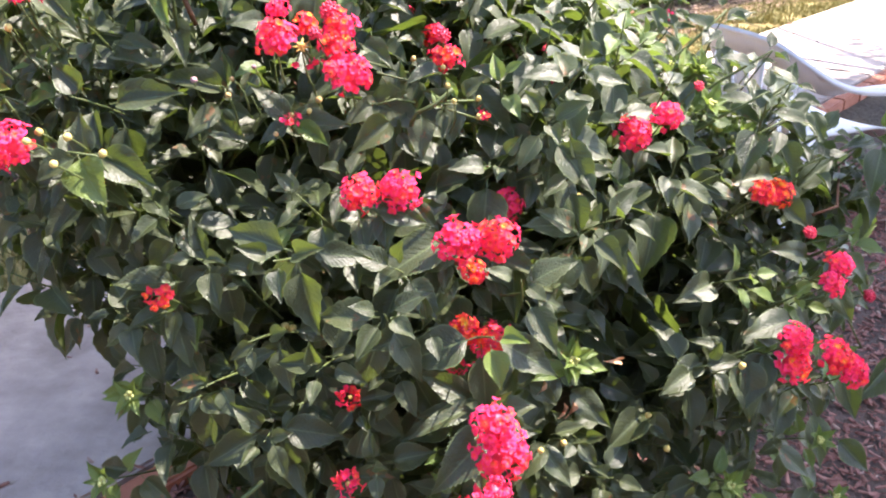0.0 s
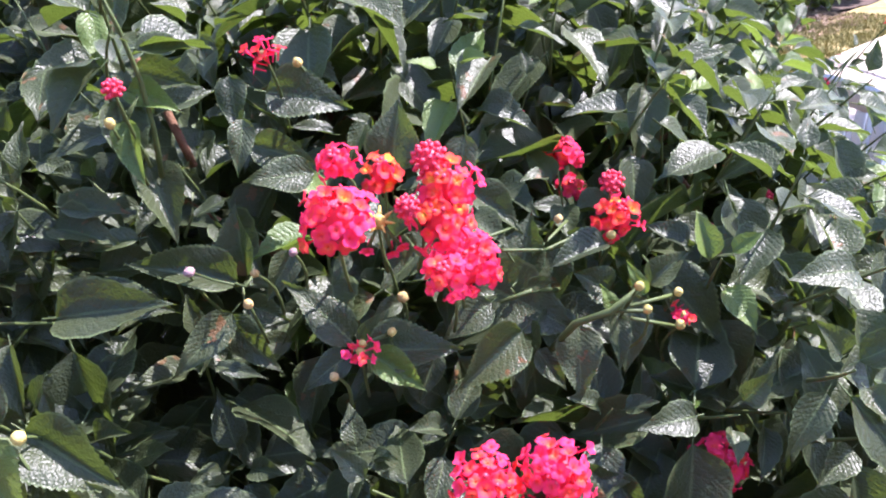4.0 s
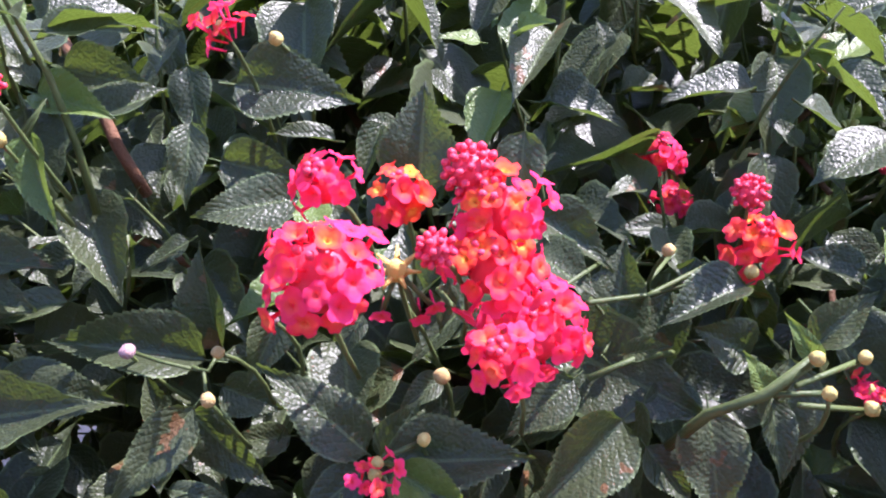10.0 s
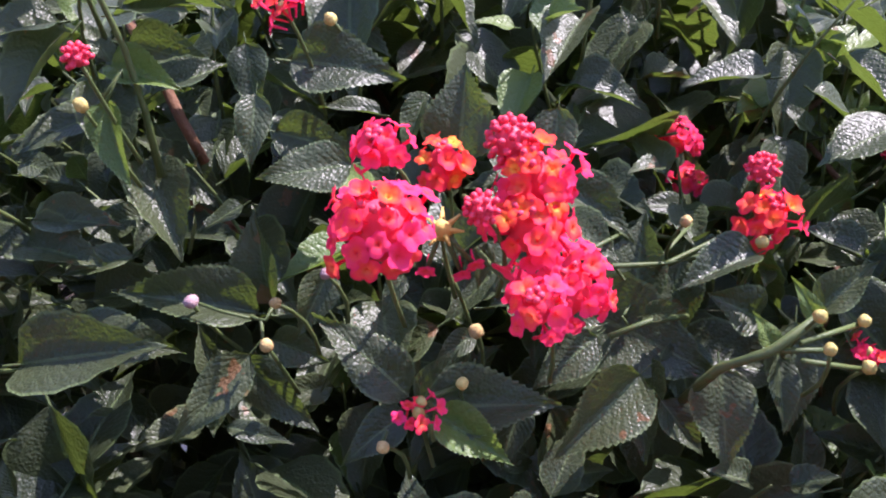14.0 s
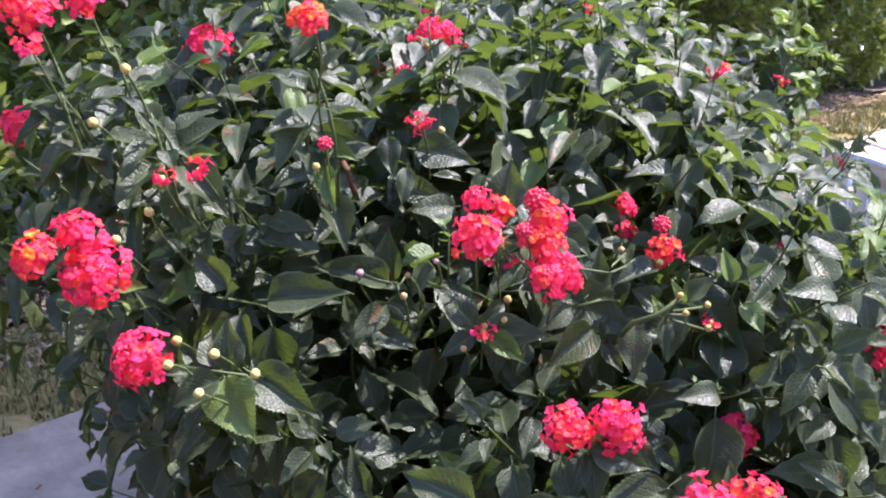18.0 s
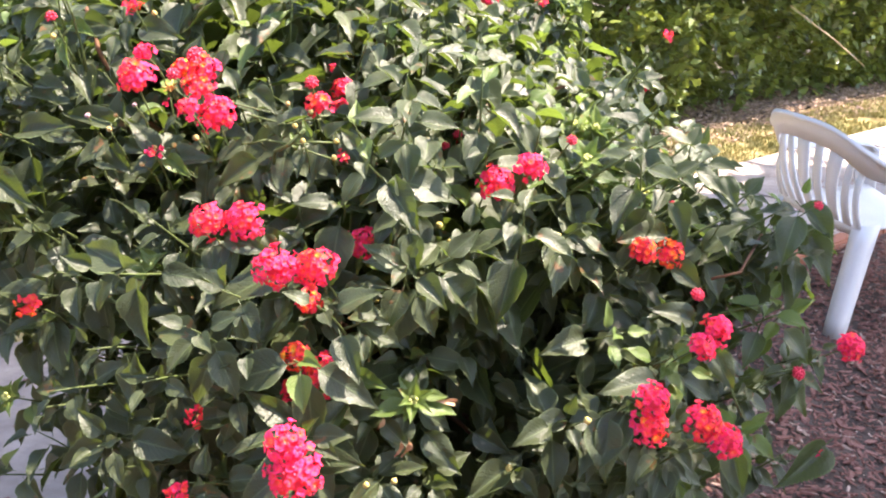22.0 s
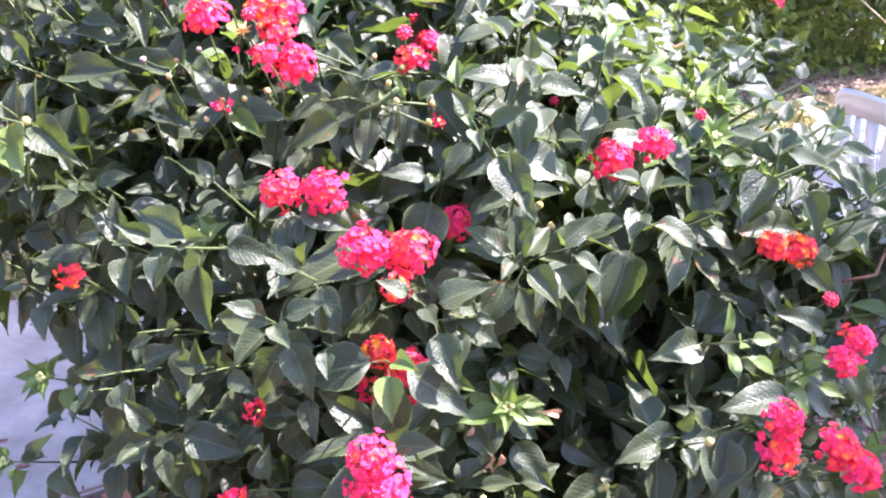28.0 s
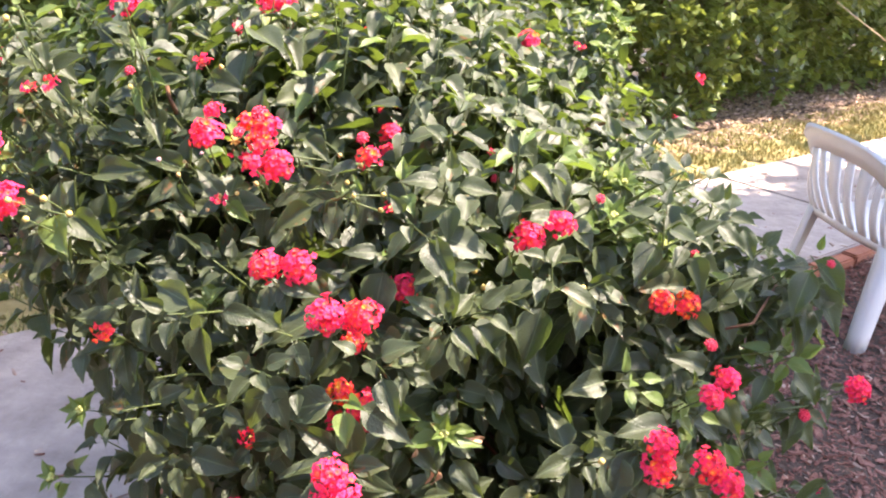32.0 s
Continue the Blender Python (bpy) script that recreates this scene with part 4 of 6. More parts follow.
fading_head('pink', (-0.190, 0.819, 0.970), 0.0231)
bud_head('pink', (-0.256, 0.775, 0.962), 0.0110)
flower_head('pink', (-0.375, 0.688, 0.829), 0.0388)
flower_head('pink', (-0.404, 0.698, 0.887), 0.0459)
flower_head('pink', (-0.410, 0.698, 0.916), 0.0302)
flower_head('orange', (-0.431, 0.677, 0.907), 0.0293)
fading_head('pink', (-0.343, 0.754, 0.945), 0.0242)
fading_head('pink', (-0.367, 0.744, 0.941), 0.0199)
flower_head('pink', (-0.433, 1.053, 1.006), 0.0460)
fading_head('coral', (-0.462, 0.767, 1.027), 0.0239)
flower_head('coral', (-0.481, 0.803, 1.053), 0.0374)
flower_head('pink', (-0.439, 0.809, 1.059), 0.0250)
flower_head('pink', (-0.606, 0.982, 0.930), 0.0393)
bud_head('pink', (-0.219, 0.972, 0.988), 0.0185)
flower_head('orange', (-0.264, 0.776, 1.051), 0.0255)
knob('cream', (-0.339, 0.655, 0.841), 0.0080)
knob('cream', (-0.318, 0.683, 0.836), 0.0084)
knob('cream', (-0.292, 0.687, 0.820), 0.0085)
knob('cream', (-0.320, 0.654, 0.822), 0.0081)
knob('cream', (-0.353, 0.707, 0.833), 0.0088)
knob('cream', (-0.391, 0.713, 0.905), 0.0078)
knob('cream', (-0.379, 0.744, 0.916), 0.0081)
knob('cream', (-0.599, 1.003, 0.826), 0.0095)
knob('cream', (-0.622, 0.990, 0.897), 0.0095)
knob('cream', (-0.571, 0.999, 0.902), 0.0095)
knob('cream', (-0.547, 1.030, 0.900), 0.0095)
knob('cream', (-0.429, 0.778, 0.973), 0.0092)
knob('cream', (-0.392, 0.760, 1.015), 0.0087)
bud_head('pink', (-0.101, 0.771, 0.925), 0.0200)
flower_head('coral', (-0.096, 0.755, 0.901), 0.0300)
sprig((-0.302, 0.872, 0.988, -0.290, 0.851, 0.956, 0.45, 0.50, 1), (-0.270, 0.826, 0.950, -0.238, 0.819, 0.943, 0.50, 0.50, 1), (-0.262, 0.802, 0.940, -0.254, 0.782, 0.910, 0.45, 0.70, 1), (-0.280, 0.868, 0.953, -0.236, 0.858, 0.942, 0.50, 0.70, 0), (-0.255, 0.924, 0.967, -0.244, 0.902, 0.933, 0.42, 0.60, 0), (-0.220, 0.857, 0.952, -0.213, 0.837, 0.922, 0.50, 0.50, 0), (-0.195, 0.838, 0.946, -0.147, 0.830, 0.941, 0.60, 0.60, 0), (-0.198, 0.793, 0.942, -0.200, 0.775, 0.918, 0.45, 0.70, 0), (-0.162, 0.784, 0.915, -0.196, 0.771, 0.915, 0.55, 0.55, 0))
sprig((-0.124, 0.816, 0.905, -0.118, 0.822, 0.945, 0.72, 0.80, 0), (-0.081, 0.853, 0.879, -0.046, 0.839, 0.861, 0.52, 0.50, 0), (-0.143, 1.257, 0.914, -0.084, 1.238, 0.891, 0.48, 0.30, 0), (-0.209, 0.941, 0.961, -0.162, 0.923, 0.936, 0.55, 0.50, 0), (-0.175, 1.127, 0.944, -0.194, 1.091, 0.898, 0.38, 0.40, 0), (-0.043, 1.039, 0.872, -0.056, 1.044, 0.916, 0.42, 0.70, 0), (-0.022, 1.004, 0.860, -0.028, 1.009, 0.901, 0.50, 0.70, 0), (-0.123, 1.046, 0.898, -0.084, 1.029, 0.875, 0.55, 0.50, 0), (-0.037, 0.979, 0.863, -0.076, 0.962, 0.858, 0.50, 0.30, 0))
sprig((0.004, 0.954, 0.825, -0.005, 0.960, 0.869, 0.35, 0.60, 0), (0.019, 1.001, 0.806, 0.031, 1.008, 0.847, 0.60, 0.70, 0), (-0.009, 0.919, 0.843, -0.045, 0.909, 0.852, 0.35, 0.40, 0), (0.074, 1.162, 0.855, 0.039, 1.154, 0.868, 0.60, 0.40, 0), (0.134, 1.184, 0.849, 0.066, 1.159, 0.849, 0.50, 0.40, 0), (-0.214, 0.799, 0.845, -0.270, 0.784, 0.866, 0.40, 0.50, 0), (-0.298, 0.793, 0.841, -0.248, 0.785, 0.836, 0.50, 0.50, 0), (-0.212, 0.776, 0.838, -0.240, 0.749, 0.812, 0.42, 0.60, 0), (-0.220, 0.789, 0.828, -0.189, 0.771, 0.802, 0.50, 0.70, 0))
sprig((-0.211, 0.811, 0.844, -0.217, 0.816, 0.888, 0.50, 0.80, 0), (-0.182, 0.807, 0.861, -0.195, 0.788, 0.839, 0.50, 0.70, 0), (-0.144, 0.755, 0.830, -0.174, 0.755, 0.868, 0.45, 0.50, 0), (-0.141, 0.764, 0.821, -0.125, 0.768, 0.844, 0.50, 0.60, 0), (-0.138, 0.760, 0.822, -0.086, 0.754, 0.826, 0.52, 0.50, 0), (-0.134, 0.750, 0.826, -0.104, 0.738, 0.811, 0.45, 0.50, 1), (-0.144, 0.749, 0.827, -0.169, 0.733, 0.816, 0.50, 0.50, 0), (-0.025, 0.849, 0.843, -0.040, 0.820, 0.806, 0.50, 0.75, 0), (-0.032, 0.813, 0.821, -0.029, 0.791, 0.792, 0.60, 0.80, 0))
sprig((-0.021, 0.783, 0.824, -0.020, 0.758, 0.790, 0.60, 0.70, 0), (0.001, 0.812, 0.830, -0.020, 0.810, 0.844, 0.80, 0.50, 0), (0.021, 0.797, 0.841, 0.041, 0.800, 0.863, 0.50, 0.50, 0), (-0.001, 0.776, 0.833, -0.001, 0.757, 0.809, 0.38, 0.60, 0), (0.013, 0.772, 0.848, 0.002, 0.773, 0.867, 0.35, 0.60, 1), (-0.003, 0.772, 0.837, -0.010, 0.774, 0.853, 0.50, 0.60, 1), (0.018, 0.802, 0.821, 0.054, 0.791, 0.811, 0.32, 0.40, 0), (0.019, 0.793, 0.762, 0.023, 0.798, 0.789, 0.55, 0.70, 0), (-0.052, 0.786, 0.819, -0.088, 0.759, 0.796, 0.50, 0.70, 0))
sprig((-0.069, 0.794, 0.833, -0.096, 0.776, 0.819, 0.55, 0.70, 0), (-0.150, 0.807, 0.858, -0.159, 0.795, 0.845, 0.50, 0.70, 0), (-0.112, 0.778, 0.883, -0.116, 0.767, 0.869, 0.40, 0.50, 0), (-0.101, 0.805, 0.795, -0.112, 0.786, 0.772, 0.50, 0.80, 0), (-0.269, 0.807, 0.870, -0.298, 0.794, 0.869, 0.45, 0.40, 0), (-0.226, 0.837, 0.882, -0.246, 0.825, 0.874, 0.50, 0.30, 0), (-0.214, 0.810, 0.826, -0.187, 0.802, 0.818, 0.60, 0.60, 0), (-0.219, 0.756, 0.816, -0.190, 0.751, 0.812, 0.30, 0.40, 0), (-0.043, 0.787, 0.806, -0.027, 0.773, 0.787, 0.50, 0.70, 0))
sprig((-0.159, 0.841, 0.920, -0.184, 0.834, 0.928, 0.40, 0.30, 0), (-0.227, 1.227, 0.921, -0.158, 1.219, 0.924, 0.50, 0.40, 0), (-0.262, 0.903, 0.962, -0.292, 0.893, 0.968, 0.50, 0.60, 0), (-0.141, 0.852, 0.923, -0.150, 0.836, 0.903, 0.40, 0.50, 0), (0.061, 1.045, 0.846, 0.081, 1.029, 0.823, 0.50, 0.40, 0), (0.091, 0.993, 0.799, 0.105, 1.000, 0.838, 0.50, 0.50, 1), (-0.280, 0.786, 0.804, -0.300, 0.771, 0.792, 0.50, 0.70, 0), (-0.189, 0.812, 0.799, -0.216, 0.803, 0.802, 0.50, 0.70, 0), (-0.302, 0.837, 0.880, -0.285, 0.828, 0.866, 0.50, 0.50, 0))
sprig((-0.121, 0.807, 0.828, -0.139, 0.796, 0.821, 0.50, 0.60, 0), (-0.281, 0.846, 0.875, -0.310, 0.833, 0.873, 0.50, 0.60, 0), (-0.283, 0.884, 0.898, -0.244, 0.865, 0.871, 0.50, 0.70, 0), (-0.207, 0.839, 0.915, -0.168, 0.830, 0.906, 0.50, 0.70, 0))
sprig((0.022, 0.643, 0.598, -0.023, 0.639, 0.633, 0.42, 0.60, 0), (0.028, 0.631, 0.598, -0.030, 0.600, 0.590, 0.32, 0.40, 0), (0.044, 0.614, 0.586, -0.009, 0.566, 0.550, 0.50, 0.60, 0), (0.047, 0.630, 0.595, 0.085, 0.629, 0.602, 0.60, 0.50, 0), (0.040, 0.647, 0.557, 0.092, 0.642, 0.560, 0.50, 0.50, 0), (0.032, 0.613, 0.554, 0.036, 0.593, 0.531, 0.60, 0.60, 0), (0.134, 0.728, 0.549, 0.174, 0.703, 0.518, 0.50, 0.50, 0), (0.096, 0.680, 0.514, 0.134, 0.655, 0.482, 0.42, 0.40, 0), (0.100, 0.662, 0.530, 0.066, 0.630, 0.505, 0.42, 0.50, 0))
sprig((0.112, 0.681, 0.529, 0.145, 0.682, 0.540, 0.40, 0.30, 0), (-0.005, 0.730, 0.346, 0.056, 0.724, 0.348, 0.42, 0.35, 0), (0.008, 0.676, 0.370, -0.004, 0.647, 0.340, 0.50, 0.50, 0), (-0.002, 0.698, 0.372, -0.000, 0.708, 0.411, 0.50, 0.60, 0), (0.319, 0.744, 0.415, 0.288, 0.703, 0.377, 0.40, 0.40, 0), (0.323, 0.725, 0.420, 0.303, 0.697, 0.394, 0.45, 0.40, 0), (0.363, 0.734, 0.469, 0.399, 0.714, 0.446, 0.50, 0.40, 0), (0.337, 0.717, 0.420, 0.358, 0.700, 0.399, 0.50, 0.50, 1), (0.465, 0.799, 0.429, 0.497, 0.774, 0.400, 0.55, 0.50, 0))
sprig((0.278, 0.766, 0.558, 0.235, 0.744, 0.550, 0.50, 0.50, 0), (0.315, 0.750, 0.572, 0.319, 0.708, 0.523, 0.55, 0.60, 0), (0.219, 0.759, 0.496, 0.178, 0.725, 0.473, 0.50, 0.50, 0), (0.224, 0.766, 0.488, 0.255, 0.747, 0.466, 0.50, 0.50, 0), (-0.084, 0.648, 0.526, -0.075, 0.657, 0.559, 0.60, 0.60, 0), (-0.091, 0.638, 0.508, -0.114, 0.612, 0.486, 0.50, 0.50, 0), (-0.082, 0.637, 0.511, -0.046, 0.635, 0.515, 0.50, 0.50, 0), (-0.075, 0.614, 0.476, -0.034, 0.604, 0.467, 0.50, 0.50, 0), (-0.090, 0.622, 0.470, -0.118, 0.605, 0.465, 0.50, 0.50, 0))
sprig((-0.113, 0.698, 0.564, -0.146, 0.667, 0.540, 0.50, 0.50, 0), (-0.079, 0.662, 0.581, -0.029, 0.664, 0.596, 0.50, 0.50, 0), (-0.171, 0.663, 0.248, -0.143, 0.637, 0.216, 0.50, 0.50, 0), (-0.169, 0.649, 0.260, -0.200, 0.643, 0.277, 0.50, 0.40, 0), (-0.085, 0.656, 0.266, -0.086, 0.629, 0.236, 0.45, 0.50, 0), (-0.064, 0.637, 0.291, -0.020, 0.631, 0.289, 0.50, 0.30, 0), (0.010, 0.659, 0.283, -0.011, 0.646, 0.277, 0.50, 0.30, 0), (-0.152, 0.645, 0.287, -0.132, 0.657, 0.326, 0.50, 0.60, 0), (0.439, 0.755, 0.377, 0.471, 0.733, 0.352, 0.45, 0.50, 0))
sprig((0.438, 0.778, 0.372, 0.399, 0.742, 0.344, 0.55, 0.60, 0), (0.365, 0.751, 0.395, 0.381, 0.720, 0.358, 0.50, 0.60, 0), (0.415, 0.780, 0.479, 0.422, 0.741, 0.433, 0.50, 0.70, 0), (0.456, 0.807, 0.513, 0.467, 0.776, 0.474, 0.50, 0.60, 0), (0.369, 0.735, 0.538, 0.349, 0.717, 0.522, 0.50, 0.30, 0), (0.176, 0.793, 0.514, 0.220, 0.779, 0.499, 0.50, 0.60, 0), (0.078, 0.782, 0.364, 0.088, 0.732, 0.304, 0.50, 0.80, 0), (0.106, 0.770, 0.353, 0.098, 0.744, 0.326, 0.50, 0.70, 0), (0.085, 0.700, 0.459, 0.095, 0.676, 0.431, 0.50, 0.70, 0))
sprig((0.053, 0.737, 0.422, 0.022, 0.699, 0.389, 0.50, 0.70, 0), (0.224, 0.720, 0.358, 0.170, 0.692, 0.351, 0.50, 0.40, 1), (0.241, 0.710, 0.354, 0.262, 0.680, 0.317, 0.50, 0.60, 0), (0.218, 0.713, 0.370, 0.207, 0.719, 0.401, 0.50, 0.50, 1), (0.263, 0.709, 0.358, 0.261, 0.714, 0.380, 0.60, 0.50, 1), (0.592, 0.941, 0.450, 0.534, 0.892, 0.412, 0.40, 0.60, 0))
sprig((0.090, 0.741, 0.382, 0.088, 0.693, 0.332, 0.45, 0.70, 0), (0.096, 0.719, 0.398, 0.137, 0.712, 0.397, 0.45, 0.40, 0), (0.092, 0.709, 0.406, 0.045, 0.697, 0.420, 0.40, 0.40, 0), (-0.162, 0.643, 0.334, -0.145, 0.658, 0.381, 0.50, 0.60, 0), (-0.214, 0.645, 0.300, -0.260, 0.627, 0.304, 0.45, 0.50, 0), (-0.213, 0.643, 0.301, -0.190, 0.651, 0.325, 0.50, 0.50, 0), (-0.102, 0.645, 0.388, -0.066, 0.655, 0.420, 0.50, 0.70, 0), (-0.069, 0.674, 0.349, -0.038, 0.689, 0.392, 0.50, 0.70, 0), (-0.110, 0.700, 0.372, -0.107, 0.658, 0.329, 0.50, 0.80, 0))
sprig((-0.062, 0.690, 0.313, -0.067, 0.701, 0.351, 0.50, 0.70, 0))
sprig((-0.250, 0.700, 0.688, -0.296, 0.673, 0.686, 0.50, 0.50, 0), (-0.253, 0.712, 0.668, -0.200, 0.722, 0.696, 0.50, 0.50, 0), (-0.261, 0.706, 0.657, -0.238, 0.675, 0.609, 0.50, 0.60, 0), (-0.259, 0.689, 0.665, -0.292, 0.667, 0.660, 0.50, 0.50, 0), (-0.248, 0.722, 0.666, -0.194, 0.714, 0.649, 0.50, 0.60, 0), (0.128, 0.725, 0.588, 0.169, 0.720, 0.578, 0.55, 0.50, 1), (0.120, 0.705, 0.592, 0.086, 0.685, 0.590, 0.50, 0.50, 1), (0.122, 0.723, 0.590, 0.108, 0.724, 0.616, 0.50, 0.50, 1), (0.134, 0.726, 0.594, 0.159, 0.726, 0.595, 0.50, 0.50, 1))
sprig((0.086, 0.804, 0.656, 0.110, 0.785, 0.625, 0.50, 0.50, 0), (0.072, 0.771, 0.671, 0.072, 0.734, 0.623, 0.40, 0.60, 0), (0.070, 0.814, 0.658, 0.118, 0.814, 0.658, 0.40, 0.40, 0), (0.165, 0.842, 0.712, 0.179, 0.817, 0.674, 0.45, 0.60, 0), (0.133, 0.849, 0.718, 0.110, 0.823, 0.696, 0.50, 0.60, 0), (0.258, 0.843, 0.730, 0.257, 0.806, 0.683, 0.50, 0.70, 0), (0.263, 0.854, 0.733, 0.316, 0.845, 0.716, 0.50, 0.60, 0), (-0.077, 0.717, 0.747, -0.068, 0.693, 0.712, 0.50, 0.60, 0), (-0.058, 0.706, 0.761, -0.012, 0.700, 0.750, 0.50, 0.60, 0))
sprig((-0.122, 0.758, 0.669, -0.132, 0.730, 0.637, 0.50, 0.70, 0), (-0.175, 0.750, 0.687, -0.212, 0.727, 0.684, 0.50, 0.50, 0), (-0.173, 0.761, 0.689, -0.175, 0.731, 0.651, 0.50, 0.60, 0), (-0.150, 0.746, 0.706, -0.116, 0.733, 0.681, 0.50, 0.60, 0), (-0.151, 0.738, 0.716, -0.169, 0.735, 0.736, 0.50, 0.60, 1), (-0.162, 0.730, 0.711, -0.142, 0.737, 0.731, 0.50, 0.60, 1), (0.009, 0.762, 0.687, 0.090, 0.760, 0.685, 0.50, 0.50, 0), (0.004, 0.705, 0.698, -0.019, 0.666, 0.659, 0.50, 0.60, 0), (0.447, 0.994, 0.771, 0.464, 0.972, 0.737, 0.50, 0.50, 0))
sprig((0.450, 1.065, 0.748, 0.409, 1.055, 0.778, 0.50, 0.50, 0), (0.538, 0.998, 0.737, 0.580, 0.975, 0.699, 0.50, 0.50, 0), (0.528, 0.965, 0.733, 0.505, 0.924, 0.688, 0.50, 0.60, 0), (0.531, 0.986, 0.733, 0.481, 0.964, 0.742, 0.40, 0.40, 0), (0.542, 0.999, 0.751, 0.545, 1.003, 0.772, 0.40, 0.50, 1), (0.546, 1.014, 0.709, 0.578, 0.973, 0.647, 0.50, 0.60, 0), (0.379, 0.914, 0.718, 0.321, 0.885, 0.722, 0.50, 0.50, 0), (0.382, 0.890, 0.692, 0.423, 0.877, 0.668, 0.50, 0.60, 0), (0.408, 0.853, 0.641, 0.361, 0.838, 0.663, 0.50, 0.50, 0))
sprig((0.423, 0.938, 0.693, 0.469, 0.949, 0.731, 0.40, 0.60, 0), (0.426, 0.817, 0.627, 0.449, 0.792, 0.589, 0.50, 0.60, 0), (0.368, 0.771, 0.608, 0.310, 0.740, 0.608, 0.50, 0.50, 0), (0.337, 0.754, 0.576, 0.308, 0.711, 0.533, 0.50, 0.60, 0))
sprig((-0.300, 0.706, 0.810, -0.248, 0.686, 0.789, 0.50, 0.50, 0), (-0.316, 0.694, 0.812, -0.293, 0.667, 0.778, 0.75, 0.70, 1), (-0.316, 0.683, 0.817, -0.345, 0.665, 0.804, 0.60, 0.40, 0), (-0.313, 0.703, 0.813, -0.320, 0.711, 0.852, 0.60, 0.60, 0), (-0.253, 0.696, 0.691, -0.304, 0.681, 0.699, 0.50, 0.40, 0), (-0.253, 0.726, 0.656, -0.193, 0.719, 0.662, 0.50, 0.50, 0), (-0.252, 0.694, 0.662, -0.256, 0.671, 0.635, 0.50, 0.60, 0), (-0.252, 0.713, 0.688, -0.233, 0.720, 0.718, 0.50, 0.50, 0), (-0.169, 0.769, 0.683, -0.134, 0.739, 0.648, 0.50, 0.60, 0))
sprig((-0.175, 0.751, 0.693, -0.203, 0.750, 0.714, 0.40, 0.40, 0), (-0.158, 0.764, 0.687, -0.115, 0.737, 0.657, 0.50, 0.60, 0), (-0.164, 0.745, 0.709, -0.127, 0.747, 0.728, 0.50, 0.50, 0), (-0.168, 0.765, 0.680, -0.178, 0.739, 0.650, 0.50, 0.60, 0), (0.060, 0.748, 0.706, 0.102, 0.739, 0.705, 0.40, 0.50, 0), (0.001, 0.708, 0.731, -0.065, 0.670, 0.704, 0.50, 0.50, 0), (0.045, 0.716, 0.693, 0.055, 0.697, 0.670, 0.50, 0.60, 0), (0.050, 0.783, 0.700, 0.048, 0.793, 0.744, 0.50, 0.70, 0), (-0.003, 0.754, 0.745, 0.016, 0.734, 0.721, 0.50, 0.60, 0))
sprig((-0.027, 0.730, 0.756, -0.004, 0.713, 0.738, 0.50, 0.60, 0), (-0.061, 0.717, 0.751, -0.072, 0.693, 0.724, 0.50, 0.60, 0), (-0.053, 0.717, 0.751, -0.054, 0.691, 0.721, 0.50, 0.70, 0), (0.151, 0.851, 0.722, 0.183, 0.819, 0.685, 0.50, 0.60, 0), (0.127, 0.835, 0.729, 0.120, 0.806, 0.695, 0.50, 0.60, 0), (0.116, 0.838, 0.738, 0.063, 0.829, 0.755, 0.50, 0.50, 0), (0.209, 0.843, 0.771, 0.199, 0.826, 0.751, 0.50, 0.50, 0))
sprig((-0.298, 1.015, 1.037, -0.246, 1.011, 1.024, 0.60, 0.30, 0), (-0.293, 1.021, 1.044, -0.330, 0.982, 0.997, 0.60, 0.40, 0), (-0.224, 1.180, 0.981, -0.185, 1.169, 0.951, 0.50, 0.30, 0), (-0.168, 1.166, 0.936, -0.142, 1.150, 0.899, 0.60, 0.30, 0), (-0.074, 1.255, 0.936, -0.051, 1.234, 0.889, 0.50, 0.50, 0), (0.089, 1.246, 0.867, 0.079, 1.245, 0.926, 0.40, 0.50, 0), (0.102, 1.238, 0.878, 0.151, 1.241, 0.896, 0.40, 0.30, 1), (0.124, 1.199, 0.878, 0.071, 1.171, 0.872, 0.40, 0.30, 1), (0.258, 1.287, 0.984, 0.193, 1.260, 1.001, 0.50, 0.30, 1))
sprig((0.266, 1.309, 0.974, 0.289, 1.312, 0.999, 0.50, 0.30, 1), (0.251, 1.274, 0.969, 0.221, 1.251, 0.947, 0.50, 0.40, 1), (0.259, 1.305, 0.958, 0.271, 1.277, 0.904, 0.50, 0.60, 0), (0.240, 1.295, 1.000, 0.243, 1.295, 1.032, 0.40, 0.50, 1), (-0.003, 0.810, 0.861, -0.036, 0.792, 0.858, 0.50, 0.40, 0), (0.012, 0.798, 0.836, 0.007, 0.774, 0.796, 0.50, 0.50, 0), (0.026, 0.815, 0.844, 0.072, 0.796, 0.799, 0.50, 0.50, 0), (-0.129, 1.151, 0.899, -0.097, 1.156, 0.932, 0.50, 0.30, 0), (-0.171, 0.948, 0.964, -0.190, 0.921, 0.927, 0.50, 0.30, 0))
sprig((-0.083, 0.802, 0.929, -0.088, 0.783, 0.898, 0.50, 0.40, 0))
rod('stem', 0.0028, (-0.296, 0.900, 0.967), (-0.271, 0.870, 0.947), (-0.251, 0.843, 0.923), (-0.245, 0.847, 0.900))
rod('stem', 0.0024, (0.097, 1.037, 0.872), (0.073, 1.027, 0.855), (0.048, 1.046, 0.831))
rod('stem', 0.0020, (0.056, 1.024, 0.847), (0.079, 1.001, 0.850), (0.090, 0.980, 0.835))
rod('stalk', 0.0021, (0.009, 0.763, 0.857), (-0.007, 0.764, 0.842), (-0.025, 0.767, 0.833), (-0.035, 0.784, 0.808))
